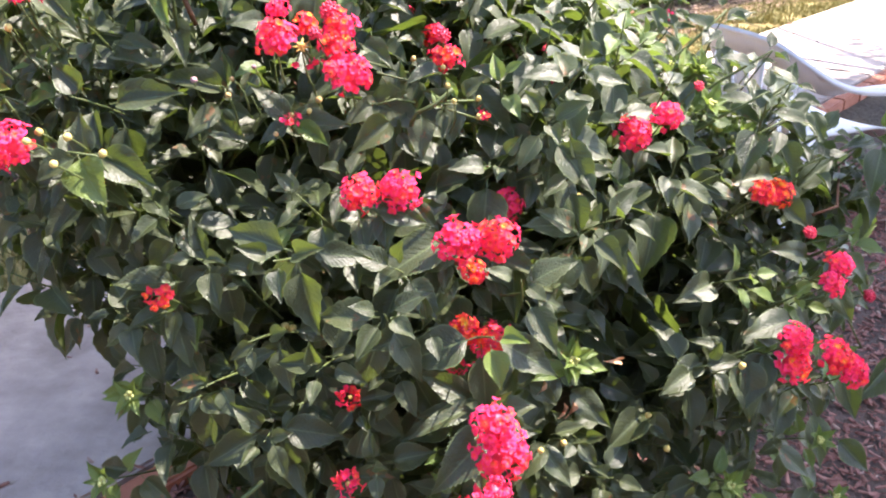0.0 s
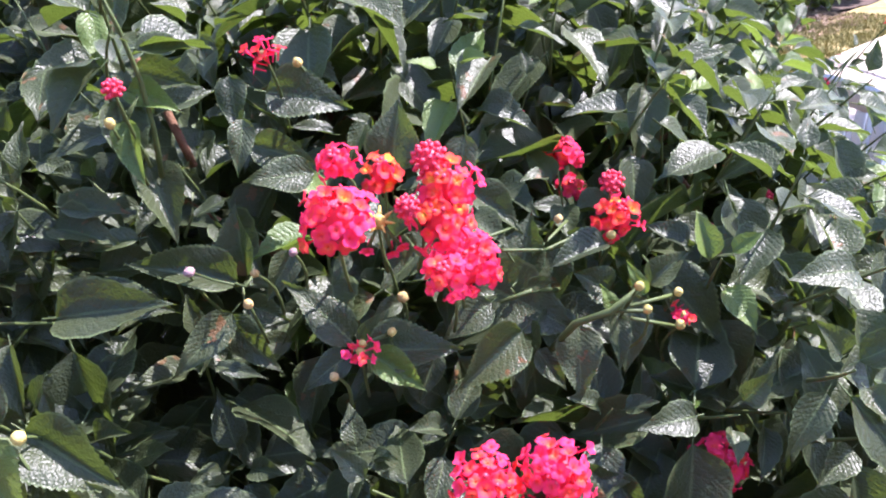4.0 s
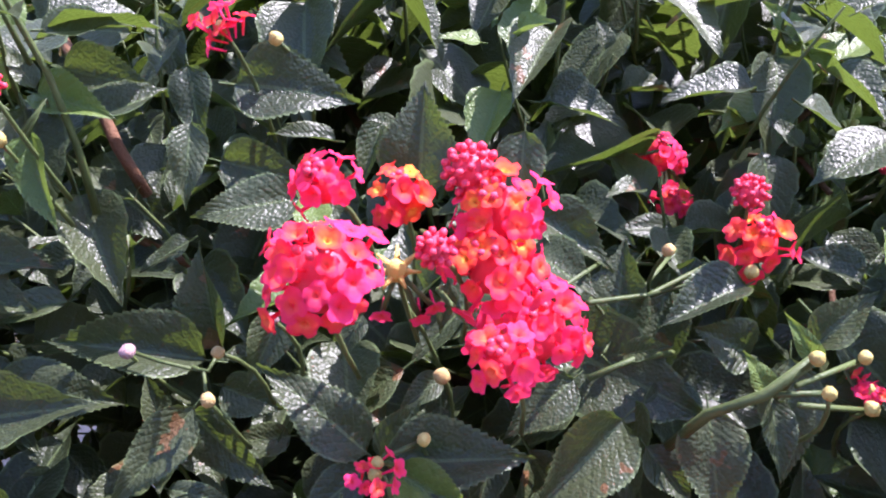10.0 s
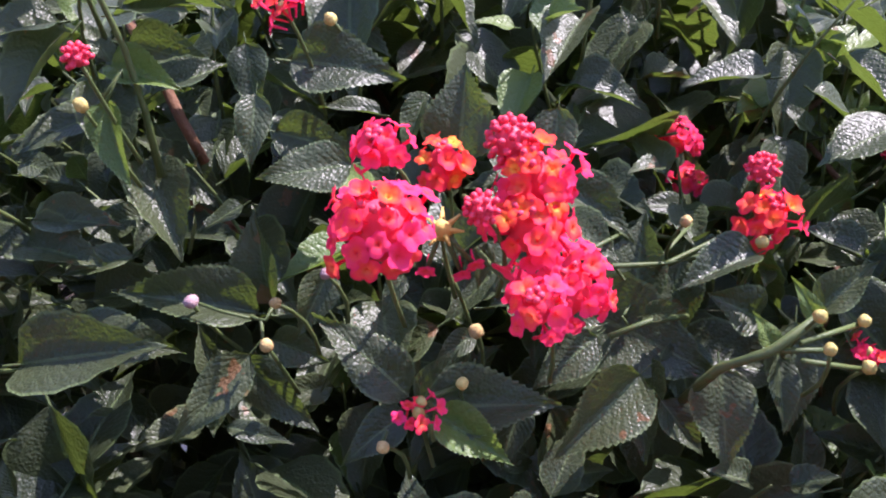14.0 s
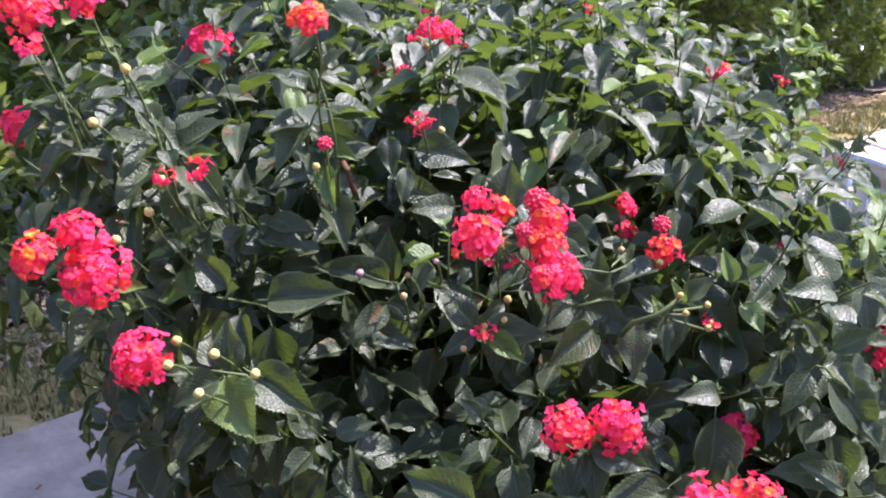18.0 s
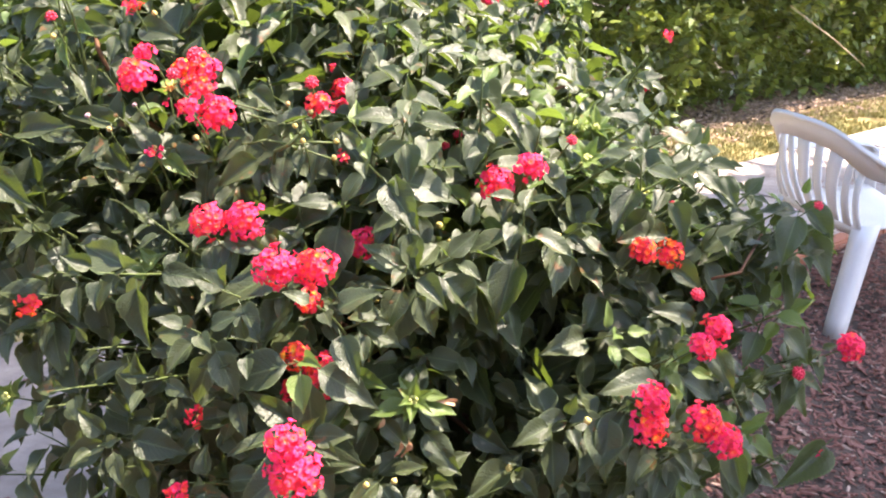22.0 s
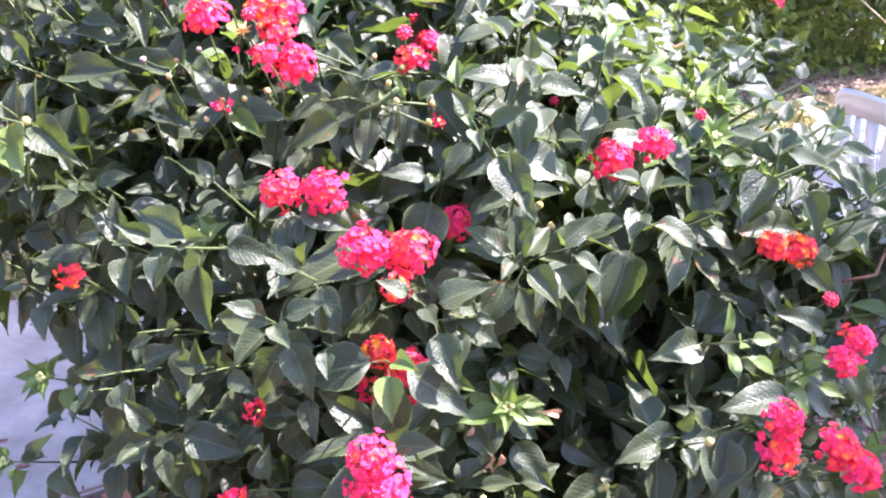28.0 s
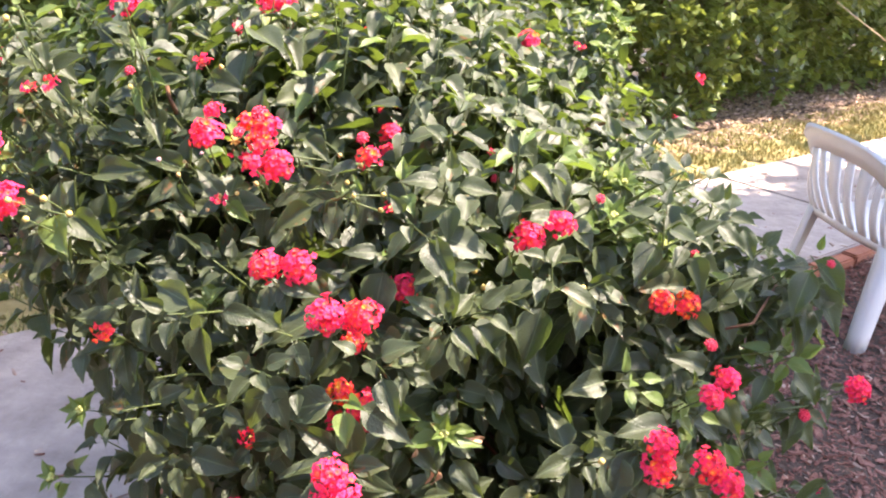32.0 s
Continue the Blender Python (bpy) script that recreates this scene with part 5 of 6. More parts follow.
rod('stalk', 0.0011, (-0.007, 0.764, 0.842), (0.013, 0.762, 0.843))
rod('stalk', 0.0011, (0.003, 0.764, 0.845), (0.037, 0.791, 0.839))
rod('stalk', 0.0011, (0.004, 0.763, 0.838), (0.037, 0.782, 0.822))
rod('stalk', 0.0010, (0.005, 0.831, 0.855), (-0.010, 0.832, 0.854), (-0.025, 0.836, 0.849), (-0.043, 0.828, 0.848))
rod('stalk', 0.0011, (0.016, 0.853, 0.855), (-0.011, 0.839, 0.857), (-0.035, 0.833, 0.848), (-0.063, 0.794, 0.865))
rod('stalk', 0.0010, (-0.099, 0.753, 0.892), (-0.110, 0.761, 0.902), (-0.120, 0.780, 0.902))
rod('stalk', 0.0010, (-0.101, 0.751, 0.876), (-0.109, 0.767, 0.877), (-0.116, 0.774, 0.883))
rod('stalk', 0.0010, (-0.074, 0.773, 0.881), (-0.052, 0.854, 0.855), (-0.027, 0.871, 0.845))
rod('stalk', 0.0010, (-0.042, 0.853, 0.851), (-0.036, 0.843, 0.846), (-0.018, 0.866, 0.854))
rod('stalk', 0.0010, (-0.200, 0.843, 0.945), (-0.180, 0.850, 0.958))
rod('stalk', 0.0011, (-0.261, 0.797, 0.940), (-0.257, 0.808, 0.951), (-0.262, 0.797, 0.942))
rod('stalk', 0.0010, (-0.136, 0.740, 0.838), (-0.123, 0.751, 0.837))
rod('stalk', 0.0010, (-0.137, 0.739, 0.836), (-0.134, 0.737, 0.829), (-0.133, 0.736, 0.823))
rod('stalk', 0.0008, (-0.150, 0.737, 0.827), (-0.153, 0.735, 0.820))
rod('stalk', 0.0008, (-0.201, 0.764, 0.849), (-0.203, 0.771, 0.856), (-0.207, 0.771, 0.858))
rod('stalk', 0.0008, (-0.198, 0.775, 0.861), (-0.201, 0.771, 0.856), (-0.206, 0.771, 0.857))
rod('stalk', 0.0007, (-0.233, 0.778, 0.862), (-0.221, 0.776, 0.858), (-0.207, 0.771, 0.857))
rod('stalk', 0.0008, (-0.230, 0.793, 0.902), (-0.230, 0.788, 0.891), (-0.241, 0.802, 0.873))
rod('stalk', 0.0008, (0.093, 1.034, 0.867), (0.083, 0.991, 0.842))
rod('stalk', 0.0009, (-0.060, 0.818, 0.855), (-0.049, 0.828, 0.835), (-0.056, 0.809, 0.835))
rod('stalk', 0.0013, (-0.064, 0.792, 0.834), (-0.046, 0.798, 0.838), (-0.028, 0.816, 0.830))
rod('stalk', 0.0020, (-0.170, 0.625, 0.516), (-0.193, 0.615, 0.500), (-0.220, 0.605, 0.485))
rod('stem', 0.0016, (-0.114, 0.620, 0.220), (-0.103, 0.649, 0.243))
rod('stem', 0.0018, (0.431, 0.903, 0.673), (0.463, 0.914, 0.679), (0.499, 1.001, 0.698))
rod('stalk', 0.0010, (-0.345, 0.679, 0.828), (-0.299, 0.690, 0.817), (-0.283, 0.682, 0.793))
rod('stalk', 0.0011, (0.459, 0.789, 0.563), (0.427, 0.820, 0.626), (0.398, 0.848, 0.620))


# a pale spent spike, a dead stem with small buds, and more rosettes
sprig((-0.275, 0.866, 0.845, -0.266, 0.862, 0.878, 0.24, 0.60, 1))
rod('stem', 0.0022, (0.067, 0.930, 0.735), (0.086, 0.950, 0.776), (0.091, 0.980, 0.806))
bud_head('coral', (0.121, 0.985, 0.847), 0.0115)
bud_head('coral', (0.127, 0.985, 0.812), 0.0115)
bud_head('coral', (0.069, 0.985, 0.817), 0.0115)
bud_head('coral', (0.152, 0.985, 0.825), 0.0115)
bud_head('coral', (0.111, 0.985, 0.798), 0.0115)


# ---- the rest of the crown ----
def shoot(tip, axis, pairs, size, young=0, fine=False, spread=1.0):
    """A leafy shoot: crossed pairs of leaves, smaller towards the tip, over a green stem."""
    axis = Vector(axis).normalized()
    a = axis.orthogonal().normalized()
    b = axis.cross(a)
    turn = br.uniform(0, 3.14)
    foot = Vector(tip) - axis * 0.021 * pairs
    STALKS.append(tube_arrays(bent(foot, tip, 0.04, 4, 0.0, br), [0.0012, 0.0011, 0.0009, 0.0006], 5))
    for k in range(pairs):
        p = Vector(tip) - axis * (0.004 + 0.021 * k)
        ln = size * min(1.0, 0.42 + 0.26 * k) * br.uniform(0.82, 1.15)
        for s in (0, 1):
            ang = turn + math.pi * s + 0.5 * math.pi * k + br.uniform(-0.3, 0.3)
            out = (a * math.cos(ang) + b * math.sin(ang))
            rise = (1.0, 0.5, 0.18, -0.08)[k] * br.uniform(0.6, 1.3)
            d = (out + axis * rise + Vector((0, 0, -0.26 - 0.12 * k))).normalized()
            root = p + out * 0.006
            blade(root + d * ln * 0.12, root + d * ln, axis + Vector((0, 0, 0.28)) + out * 0.1, br.uniform(0.54, 0.70), 1 if young and k < 2 else 0, fine)


def clear_of(p, gap):
    return all((p - q).length_squared > gap * gap for q in TAKEN)


def surface_point(theta, phi, level=1.0):
    d = Vector((math.cos(phi) * math.cos(theta), math.cos(phi) * math.sin(theta), math.sin(phi)))
    return CENTRE + d * (level / shell(CENTRE + d))


def hollow(p):
    """The dark gap in the front of the crown, where the shoots sit deep."""
    return max(0.0, 1 - ((p.x - 0.20) / 0.13) ** 2 - ((p.z - 0.63) / 0.14) ** 2) if p.y < 1.2 else 0.0


HERO = (Vector((-0.1, 0.76, 0.89)), 0.2)
grown = []
# every head crowns a leafy shoot
for p, d in list(HEADS):
    if (p - HERO[0]).length < HERO[1] or p.y > 1.6:
        continue
    q = p - d * 0.028 - outward(p) * 0.012
    if any((q - g).length < 0.03 for g in grown):
        continue
    grown.append(q)
    shoot(q, d + outward(p) * 0.2 + Vector((0, -0.2, 0.3)), 3 if shell(p) > 0.9 else 2, br.uniform(0.05, 0.068), int(br.random() < 0.25), False)
    if shell(p) > 1.0:
        root = p - outward(p) * 0.09 - Vector((0, 0, 0.07))
        STALKS.append(tube_arrays(bent(root, q, 0.05, 5, 0.0, br), [0.0018, 0.0016, 0.0014, 0.0012, 0.001], 6))
        for f in (0.3, 0.65):
            shoot(q.lerp(root, f) + Vector((0, 0, 0.01)), outward(p) * 0.4 + Vector((br.uniform(-0.5, 0.5), br.uniform(-0.8, 0.0), 0.6)), 3, br.uniform(0.05, 0.07))
# bright young rosettes at the ends of shoots
TIPS = ((0.246, 1.270, 1.041, 0.045), (0.216, 1.220, 0.986, 0.045), (0.274, 1.250, 0.976, 0.045), (0.227, 1.300, 1.015, 0.045), (-0.327, 1.100, 1.062, 0.045), (-0.138, 1.050, 0.996, 0.045), (-0.094, 1.100, 0.985, 0.045), (0.093, 1.000, 0.843, 0.045), (0.278, 0.930, 0.788, 0.045), (0.309, 0.920, 0.775, 0.045), (0.302, 0.900, 0.773, 0.045), (0.219, 0.700, 0.365, 0.045), (-0.162, 0.640, 0.261, 0.045), (-0.067, 0.620, 0.306, 0.045), (0.032, 0.600, 0.430, 0.045), (0.450, 0.760, 0.379, 0.045), (0.310, 0.720, 0.434, 0.045), (-0.162, 0.743, 0.704, 0.050), (0.126, 0.705, 0.599, 0.050), (-0.298, 0.671, 0.582, 0.050), (-0.324, 0.639, 0.506, 0.050), (0.282, 0.877, 0.809, 0.060), (0.348, 0.947, 0.755, 0.050), (0.100, 1.000, 0.863, 0.050), (0.265, 0.991, 0.825, 0.040), (0.085, 0.709, 0.399, 0.045), (0.216, 0.688, 0.356, 0.055), (-0.166, 0.645, 0.251, 0.045), (-0.072, 0.627, 0.292, 0.045), (0.306, 0.713, 0.437, 0.050), (0.330, 0.690, 0.407, 0.050), (0.414, 0.755, 0.464, 0.045), (0.009, 0.672, 0.392, 0.040), (0.244, 1.258, 0.936, 0.060), (0.254, 1.286, 0.985, 0.060), (0.290, 0.949, 0.829, 0.060), (0.317, 0.898, 0.761, 0.050), (0.126, 1.225, 0.880, 0.050))
BUD_PALE = mesh_of("bud", *ball_arrays(0.5, 1.35, 5, 7, 0.08, 12), M_BUD_PALE)
for x, y, z, size in TIPS:
    p = Vector((x, y, z))
    axis = (outward(p) * 0.6 + Vector((br.uniform(-0.25, 0.25), -0.5, 0.7))).normalized()
    shoot(p, axis, 4, size * 1.05, 1, 2)
    base = turned((0, 0, 0), axis, 1.0).to_3x3()
    turn = br.uniform(0, 6.28)
    for k in range(6):
        a = turn + k * 1.05
        d = (base @ Vector((math.cos(a), math.sin(a), 0.75 + 0.4 * (k % 2)))).normalized()
        q = p + d * 0.004
        blade(q, q + d * size * br.uniform(0.34, 0.5), axis + Vector((0, 0, 0.2)), 0.5, 1, True)
    for k in range(6):
        n = base @ Vector((0.7 * math.cos(1.05 * k), 0.7 * math.sin(1.05 * k), 0.8 if k else 1.6))
        in_bush("bud", BUD_PALE).matrix_basis = turned(p + axis * 0.004 + n * 0.004, n, br.uniform(0.0032, 0.0046))
    TAKEN.append(p)
# outlying shoots on the side towards the chair, and low at the foot of the crown
for x, y, z in ((-0.32, 0.76, 0.27), (-0.29, 0.74, 0.26), (-0.24, 0.71, 0.26), (-0.15, 0.68, 0.27), (-0.18, 0.70, 0.29), (-0.09, 0.66, 0.28), (-0.13, 0.67, 0.30), (-0.27, 0.75, 0.31), (0.45, 1.05, 0.77), (0.48, 1.00, 0.75), (0.52, 0.98, 0.74), (0.45, 1.00, 0.69), (0.48, 0.98, 0.69), (0.54, 0.97, 0.69), (0.47, 0.97, 0.64), (0.51, 0.95, 0.63), (0.41, 1.10, 0.81), (0.56, 1.00, 0.71), (0.45, 1.05, 0.71), (0.41, 1.02, 0.76), (0.36, 0.92, 0.86), (0.40, 0.95, 0.82), (0.38, 0.88, 0.8), (0.42, 1.0, 0.8), (0.44, 0.92, 0.74), (0.46, 0.98, 0.7), (0.33, 1.0, 0.89), (0.34, 0.86, 0.83), (0.40, 0.95, 0.75), (0.45, 1.0, 0.65), (0.5, 1.05, 0.72), (0.54, 1.0, 0.6), (0.5, 0.93, 0.47), (0.47, 0.86, 0.5), (0.58, 1.05, 0.5), (0.43, 0.88, 0.38), (0.55, 1.12, 0.66), (0.46, 0.98, 0.55), (0.4, 0.82, 0.6)):
    p = Vector((x, y, z))
    root = p - outward(p) * 0.2 - Vector((0, 0, 0.06))
    STALKS.append(tube_arrays(bent(root, p, 0.05, 5, 0.0, br), [0.003, 0.0026, 0.0022, 0.0018, 0.0012], 6))
    shoot(p, outward(p) * 0.3 + Vector((br.uniform(-0.3, 0.3), br.uniform(-0.9, -0.2), 0.7)), 4, br.uniform(0.055, 0.075), int(br.random() < 0.3))
    for f in (0.3, 0.6):
        shoot(p.lerp(root, f), outward(p) * 0.3 + Vector((br.uniform(-0.5, 0.5), br.uniform(-0.9, -0.1), 0.7)), 3, br.uniform(0.055, 0.07))
for level, gap, tries in ((0.93, 0.052, 11000), (0.84, 0.052, 7000), (0.72, 0.075, 3500)):
    for _ in range(tries):
        z = br.uniform(-0.92, 0.98)
        p = surface_point(br.uniform(0, 6.283), math.asin(z), level * br.uniform(0.95, 1.05))
        p += outward(p) * (0.05 * noise.noise(p * 5.5) + 0.02 * noise.noise(p * 14.0))
        if p.z < 0.07 or (p.z < 0.38 - 0.5 * abs(p.x - 0.12) and p.y < 1.2 and p.x > -0.08):
            continue
        h = hollow(p)
        if h > 0.1 and level > 0.8 and br.random() < 0.9:
            continue
        if h > 0.1:
            p -= outward(p) * 0.15 * h
        if (p - HERO[0]).length < HERO[1] and level > 0.8:
            p -= outward(p) * 0.06
        if any((p - q).length_squared < gap * gap for q in grown[-2600:]) or not clear_of(p, 0.024 if level > 0.8 else 0.01):
            continue
        grown.append(p)
        axis = outward(p) * 0.7 + Vector((br.uniform(-0.35, 0.35), br.uniform(-0.5, 0.2), br.uniform(0.15, 0.8)))
        top = p.z > 0.85
        shoot(p, axis, 4 if level > 0.8 else 2, br.uniform(0.050, 0.074), int(br.random() < (0.2 if top else 0.08)))

# leaves deep inside
for _ in range(4200):
    p = surface_point(br.uniform(0, 6.283), math.asin(br.uniform(-0.85, 0.95)), br.uniform(0.45, 0.8))
    if p.z > (0.33 if p.y < 1.05 and p.x > -0.08 else 0.12):
        d = Vector((br.uniform(-1, 1), br.uniform(-1, 1), br.uniform(-0.8, 0.5))).normalized()
        blade(p, p + d * br.uniform(0.05, 0.08), Vector((br.uniform(-1, 1), br.uniform(-1, 1), 0.7)), 0.75)

# limbs from the ground up through the crown
for k in range(16):
    a = 2.4 * k
    foot = Vector((CENTRE.x + 0.1 * math.cos(a), CENTRE.y - 0.02 + 0.1 * math.sin(a), -0.02))
    q = surface_point(a + br.uniform(-0.3, 0.3), br.uniform(0.0, 1.2), 0.66)
    limb = bent(foot, q, 0.12, 8, 0.012, br)
    in_bush("limb", mesh_of("limb", *tube_arrays(limb, [0.013, 0.012, 0.011, 0.010, 0.008, 0.007, 0.005, 0.003], 8), M_STEM))
    for j in range(9):
        s = limb[br.randrange(2, 7)]
        e = s + (outward(s) + Vector((br.uniform(-1, 1), br.uniform(-1, 1), br.uniform(-0.3, 0.9)))) * br.uniform(0.06, 0.17)
        if shell(e) < 0.86:
            STEMS.append(tube_arrays(bent(s, e, 0.1, 5, 0.01, br), [0.005, 0.004, 0.0035, 0.003, 0.002], 6))

# withered leaves that hang under the crown
for k, (base, tip) in enumerate((((0.372, 0.750, 0.362), (0.367, 0.730, 0.313)), ((0.406, 0.750, 0.356), (0.401, 0.730, 0.322)), ((0.389, 0.750, 0.361), (0.378, 0.740, 0.336)), ((0.417, 0.750, 0.354), (0.412, 0.735, 0.330)), ((0.127, 0.680, 0.568), (0.124, 0.670, 0.546)), ((0.119, 0.680, 0.565), (0.117, 0.670, 0.548)), ((0.172, 0.690, 0.610), (0.156, 0.670, 0.620)), ((0.107, 0.800, 0.304), (0.125, 0.790, 0.274)), ((0.099, 0.690, 0.586), (0.096, 0.680, 0.569)))):
    dry = in_bush("withered_leaf", mesh_of("withered_leaf", *leaf_arrays(12, 2, 0.62, 0.02, 0.5, 0.4, 0.08, 90 + k), M_WITHERED), "curled brown withered leaf")
    dry.matrix_basis = blade_matrix(base, Vector(base).lerp(Vector(tip), 0.75), (0.7, -0.6, 0.3), 0.55)

for me, m in SINGLE:
    leaf = in_bush("leaf", me)
    leaf.matrix_basis = m
for name, pieces, m, label in (("foliage", REST, M_LEAF, "dark green toothed leaves"), ("young_foliage", REST_YOUNG, M_LEAF_YOUNG, "yellow-green young leaves"), ("stalk", STALKS, M_STALK, "slender green stalks"), ("twig", STEMS, M_STEM, "thin brown woody twigs")):
    in_bush(name, joined(name, pieces, m), label)["kind"] = "stuff"


# ---- low bedding plant with red flowers at the foot of the bush, and dry stems on the mulch ----
lr = random.Random(17)
bedding = new("bedding_plant")
bedding.location = (0.06, 0.83, 0.0)
bpy.context.view_layer.update()
tagged(bedding, "low bedding plant with small red flowers beside the bush", "flowering plant")
low_leaf = leaf_arrays(8, 2, 0.8, 0.0, 0.15, 0.2, 0.02, 71, 0.1, 0.7)
low_mesh = mesh_of("leaf", *low_leaf, M_LEAF_YOUNG)
for k in range(190):
    root = Vector((lr.uniform(-0.08, 0.19), 0.84 + lr.uniform(-0.05, 0.08), 0.01 + 0.17 * lr.random() ** 0.8))
    d = Vector((lr.uniform(-1, 1), lr.uniform(-1.0, 0.6), lr.uniform(-0.1, 0.8))).normalized()
    leaf = under(bedding, "leaf", low_mesh)
    leaf.matrix_basis = blade_matrix(root, root + d * lr.uniform(0.013, 0.027), (lr.uniform(-0.4, 0.4), -0.3, 1), 0.8)
for x, y, z, s in ((0.019, 0.79, 0.172, 0.03), (0.038, 0.79, 0.145, 0.036), (-0.031, 0.79, 0.097, 0.03), (-0.055, 0.79, 0.1, 0.022), (0.074, 0.79, 0.19, 0.018), (0.081, 0.79, 0.165, 0.02), (0.067, 0.79, 0.137, 0.022), (0.151, 0.79, 0.19, 0.026), (0.29, 0.85, 0.2, 0.026)):
    tone = FLORET["red" if -0.04 < x < 0.1 else "coral"]
    for j in range(3):
        f = under(bedding, "red_flower", tone[j])
        f.matrix_basis = turned((x + lr.uniform(-0.4, 0.4) * s, y + lr.uniform(-0.2, 0.2) * s, z + lr.uniform(-0.3, 0.3) * s), (lr.uniform(-0.5, 0.5), -0.7, 0.5), s * 0.62)
for x, y, z in ((0.02, 0.81, 0.16), (-0.03, 0.81, 0.09), (0.075, 0.81, 0.18), (0.15, 0.81, 0.18), (0.28, 0.87, 0.19), (0.1, 0.83, 0.12)):
    under(bedding, "stem", mesh_of("stem", *tube_arrays(bent((x * 0.6 + 0.02, 0.86, 0.0), (x, y - 0.01, z), 0.08, 5, 0.0, lr), [0.002, 0.0018, 0.0016, 0.0014, 0.001], 6), M_STALK))
pieces = []
for k in range(40):
    a = Vector((lr.uniform(-0.3, 0.5), lr.uniform(0.72, 1.0), 0.02 + lr.uniform(0, 0.015)))
    b = a + Vector((lr.uniform(-0.1, 0.1), lr.uniform(-0.09, 0.09), lr.uniform(-0.01, 0.02)))
    pieces.append(tube_arrays(bent(a, b, 0.15, 5, 0.02, lr), [0.0014, 0.0013, 0.0012, 0.001, 0.0006], 5))
for a, b in (((0.20, 0.98, 0.03), (0.06, 0.80, 0.025)), ((0.05, 0.96, 0.05), (0.13, 0.85, 0.02)), ((0.0, 0.80, 0.02), (0.12, 0.79, 0.02))):
    pieces.append(tube_arrays(bent(a, b, 0.1, 6, 0.01, lr), [0.0026, 0.0025, 0.0022, 0.002, 0.0015, 0.001], 6))
tagged(new("dry_stem", joined("dry_stem", pieces, M_STRAW)), "dry straw-coloured stems lying on the mulch", "dry stems", kind="stuff")
# a fallen dry leaf and a fallen red petal cluster
for x, y, s in ((0.13, 0.86, 0.045), (0.52, 0.98, 0.04), (0.62, 1.02, 0.035), (-0.3, 0.85, 0.03)):
    dry = new("fallen_leaf", mesh_of("fallen_leaf", *leaf_arrays(10, 2, 0.7, 0.03, 0.3, -0.25, 0.05, int(1000 * s)), M_CHIP_PALE))
    dry.matrix_basis = pose(x, y, 0.03, 5, 8, lr.uniform(0, 360)) @ Matrix.Scale(s, 4)
    tagged(dry, "curled dry tan leaf lying on the mulch", "fallen leaf", "fallen leaves")


# ---- bark mulch on the bed ----
mr = random.Random(13)


def chip_arrays(seed):
    """A split sliver of bark: a bent, uneven prism."""
    r = random.Random(seed)
    ln, w, h = 0.5, r.uniform(0.14, 0.26), r.uniform(0.04, 0.08)
    vs = []
    for i, x in enumerate((-ln, -0.1 + r.uniform(-0.1, 0.1), ln)):
        k = 1.0 if i == 1 else r.uniform(0.35, 0.9)
        lift = 0.0 if i == 1 else r.uniform(-0.05, 0.1)
        for y, z in ((-w * k, -h), (w * k, -h), (w * k * r.uniform(0.5, 0.9), h), (-w * k * r.uniform(0.5, 0.9), h)):
            vs.append((x + r.uniform(-0.06, 0.06), y + r.uniform(-0.03, 0.03), z + lift))
    fs = [(3, 2, 1, 0), (8, 9, 10, 11)]
    for i in (0, 4):
        fs += [(i + k, i + (k + 1) % 4, i + 4 + (k + 1) % 4, i + 4 + k) for k in range(4)]
    return np.array(vs), fs, np.zeros((12, 2))


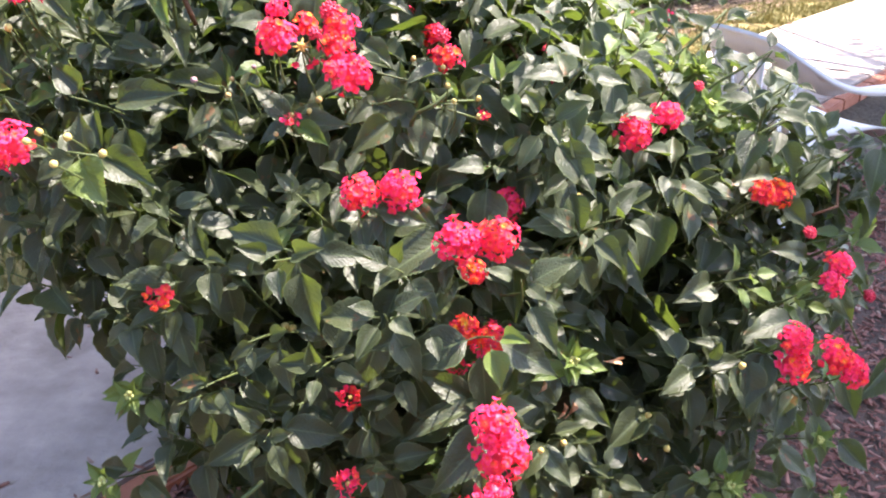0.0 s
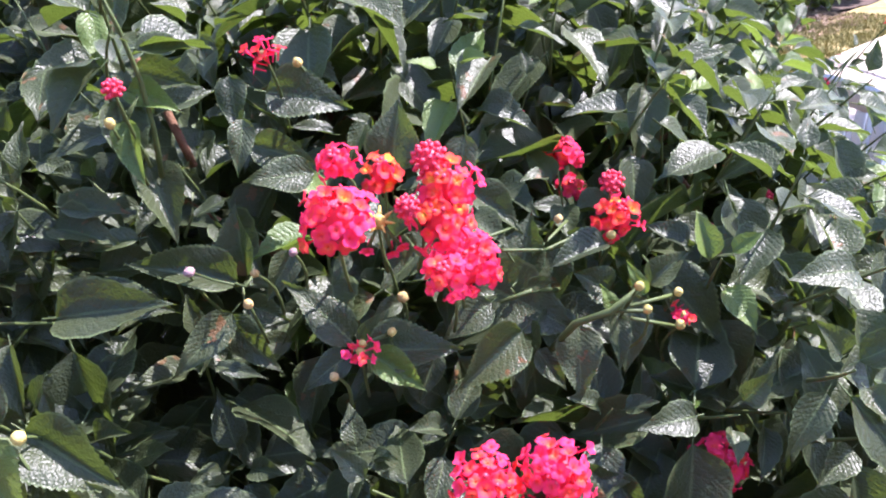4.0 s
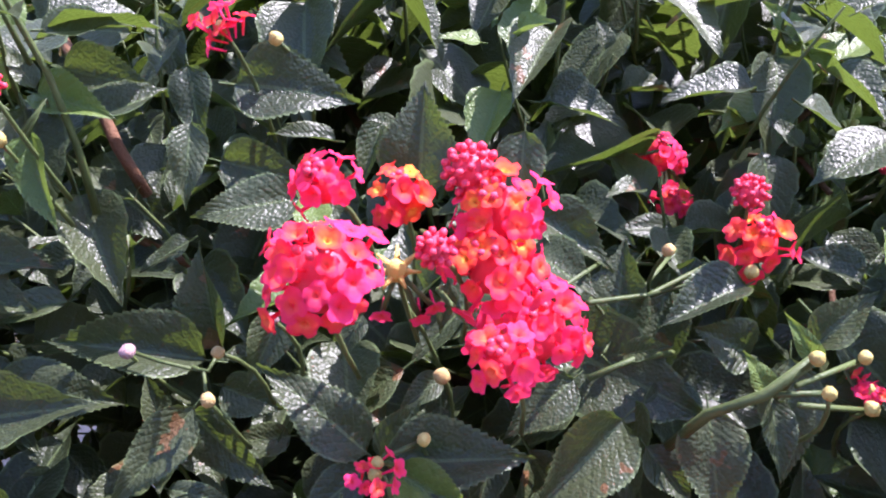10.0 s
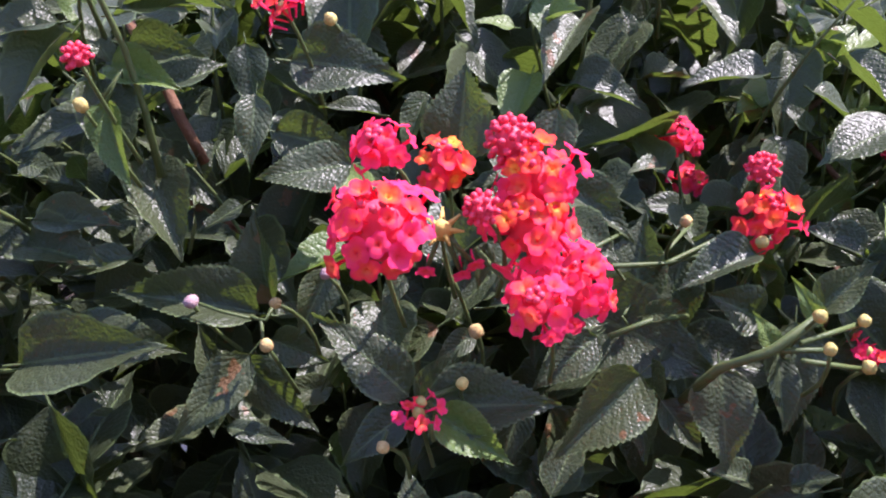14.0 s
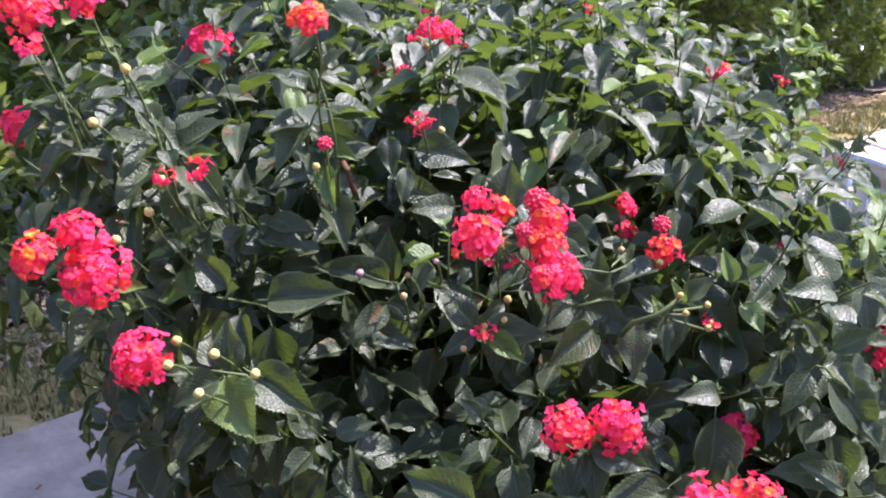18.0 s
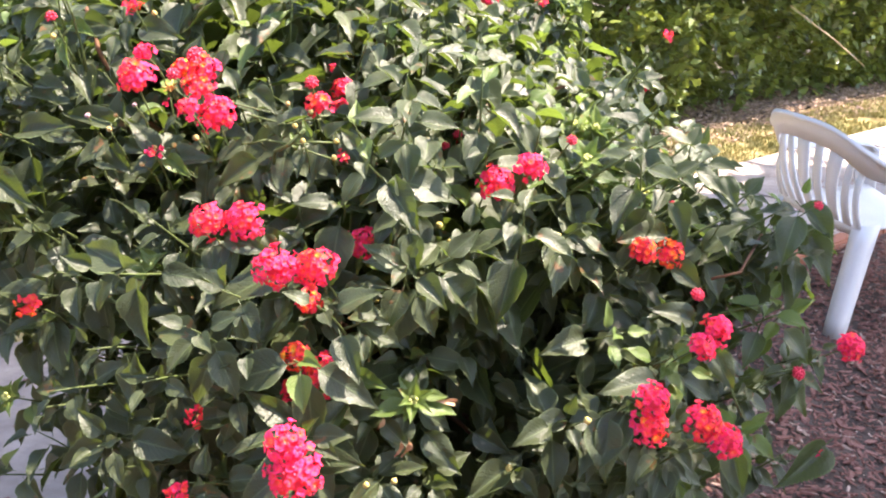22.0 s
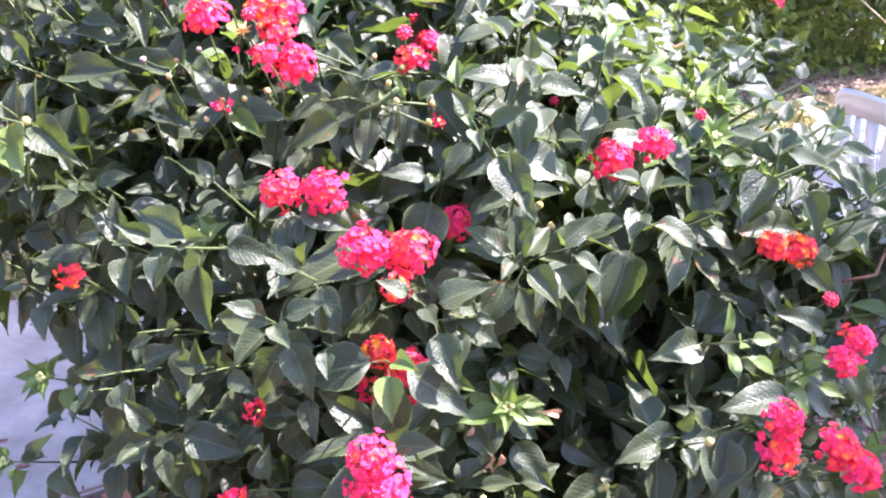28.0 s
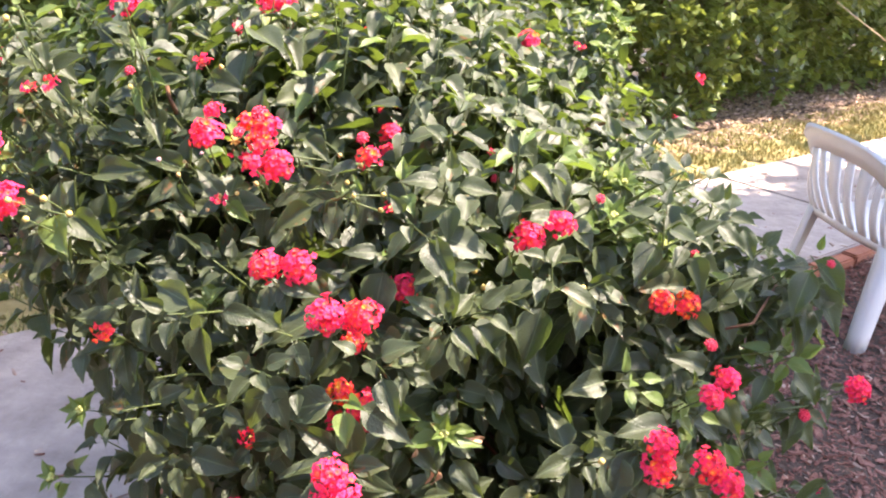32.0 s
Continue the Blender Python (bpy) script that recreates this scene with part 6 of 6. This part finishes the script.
CHIPS = [chip_arrays(60 + k) for k in range(12)]
CHIP_MESH = [mesh_of("bark_chip", *a, M_CHIP, False) for a in CHIPS]
PALE_MESH = [mesh_of("bark_chip", *a, M_CHIP_PALE, False) for a in CHIPS]
loose, pale, litter = [], [], []
near = 0
for _ in range(52000):
    p = bed(mr.uniform(-1.5, 3.4), mr.uniform(-0.45, NEAR - 0.06))
    if p.y < 0.3 or p.x < -1.6:
        continue
    z = 0.03 * noise.noise(Vector((p.x * 3.1, p.y * 3.1, 5.0))) + mr.uniform(0.0, 0.014)
    ln = mr.choice((0.008, 0.011, 0.013, 0.016, 0.024)) * mr.uniform(0.8, 1.3)
    m = pose(p.x, p.y, z, mr.gauss(0, 16), mr.gauss(0, 14), mr.uniform(0, 360)) @ Matrix.Diagonal((ln, ln * mr.uniform(0.6, 1.3), ln, 1))
    light = mr.random() < 0.07
    k = mr.randrange(12)
    if near < 290 and 0.05 < p.x < 0.75 and 0.62 < p.y < 1.15 and ln > 0.014:
        near += 1
        chip = part("bark_chip", (PALE_MESH if light else CHIP_MESH)[k], None, garden_bed)
        chip.matrix_basis = m
    else:
        (pale if light else loose).append(moved(CHIPS[k], m))
for _ in range(24000):
    away = 0.35 + 1.1 * mr.random() ** 0.8
    p = bed(mr.uniform(-2.6, 8.0), FAR + away)
    ln = mr.uniform(0.012, 0.042)
    (pale if mr.random() < 0.25 else litter).append(moved(CHIPS[mr.randrange(12)], pose(p.x, p.y, 0.012, mr.gauss(0, 16), mr.gauss(0, 14), mr.uniform(0, 360)) @ Matrix.Scale(ln, 4)))
for _ in range(420):
    p = bed(mr.uniform(-2.0, 6.0), NEAR + (FAR - NEAR) * mr.choice((mr.random(), mr.random() ** 3, 1 - mr.random() ** 4)))
    ln = mr.uniform(0.006, 0.028)
    (pale if mr.random() < 0.3 else loose).append(moved(CHIPS[mr.randrange(12)], pose(p.x, p.y, 0.037 + 0.08 * ln, mr.gauss(0, 6), mr.gauss(0, 6), mr.uniform(0, 360)) @ Matrix.Scale(ln, 4)))
for name, pieces, m, label in (("bark_mulch", loose, M_CHIP, "dark brown bark mulch chips covering the bed"), ("pale_mulch", pale, M_CHIP_PALE, "pale dry bark chips and leaf litter"), ("leaf_litter", litter, M_LITTER, "tan dry leaf litter between lawn and hedge")):
    tagged(new(name, joined(name, pieces, m, False)), label, "mulch", kind="stuff")
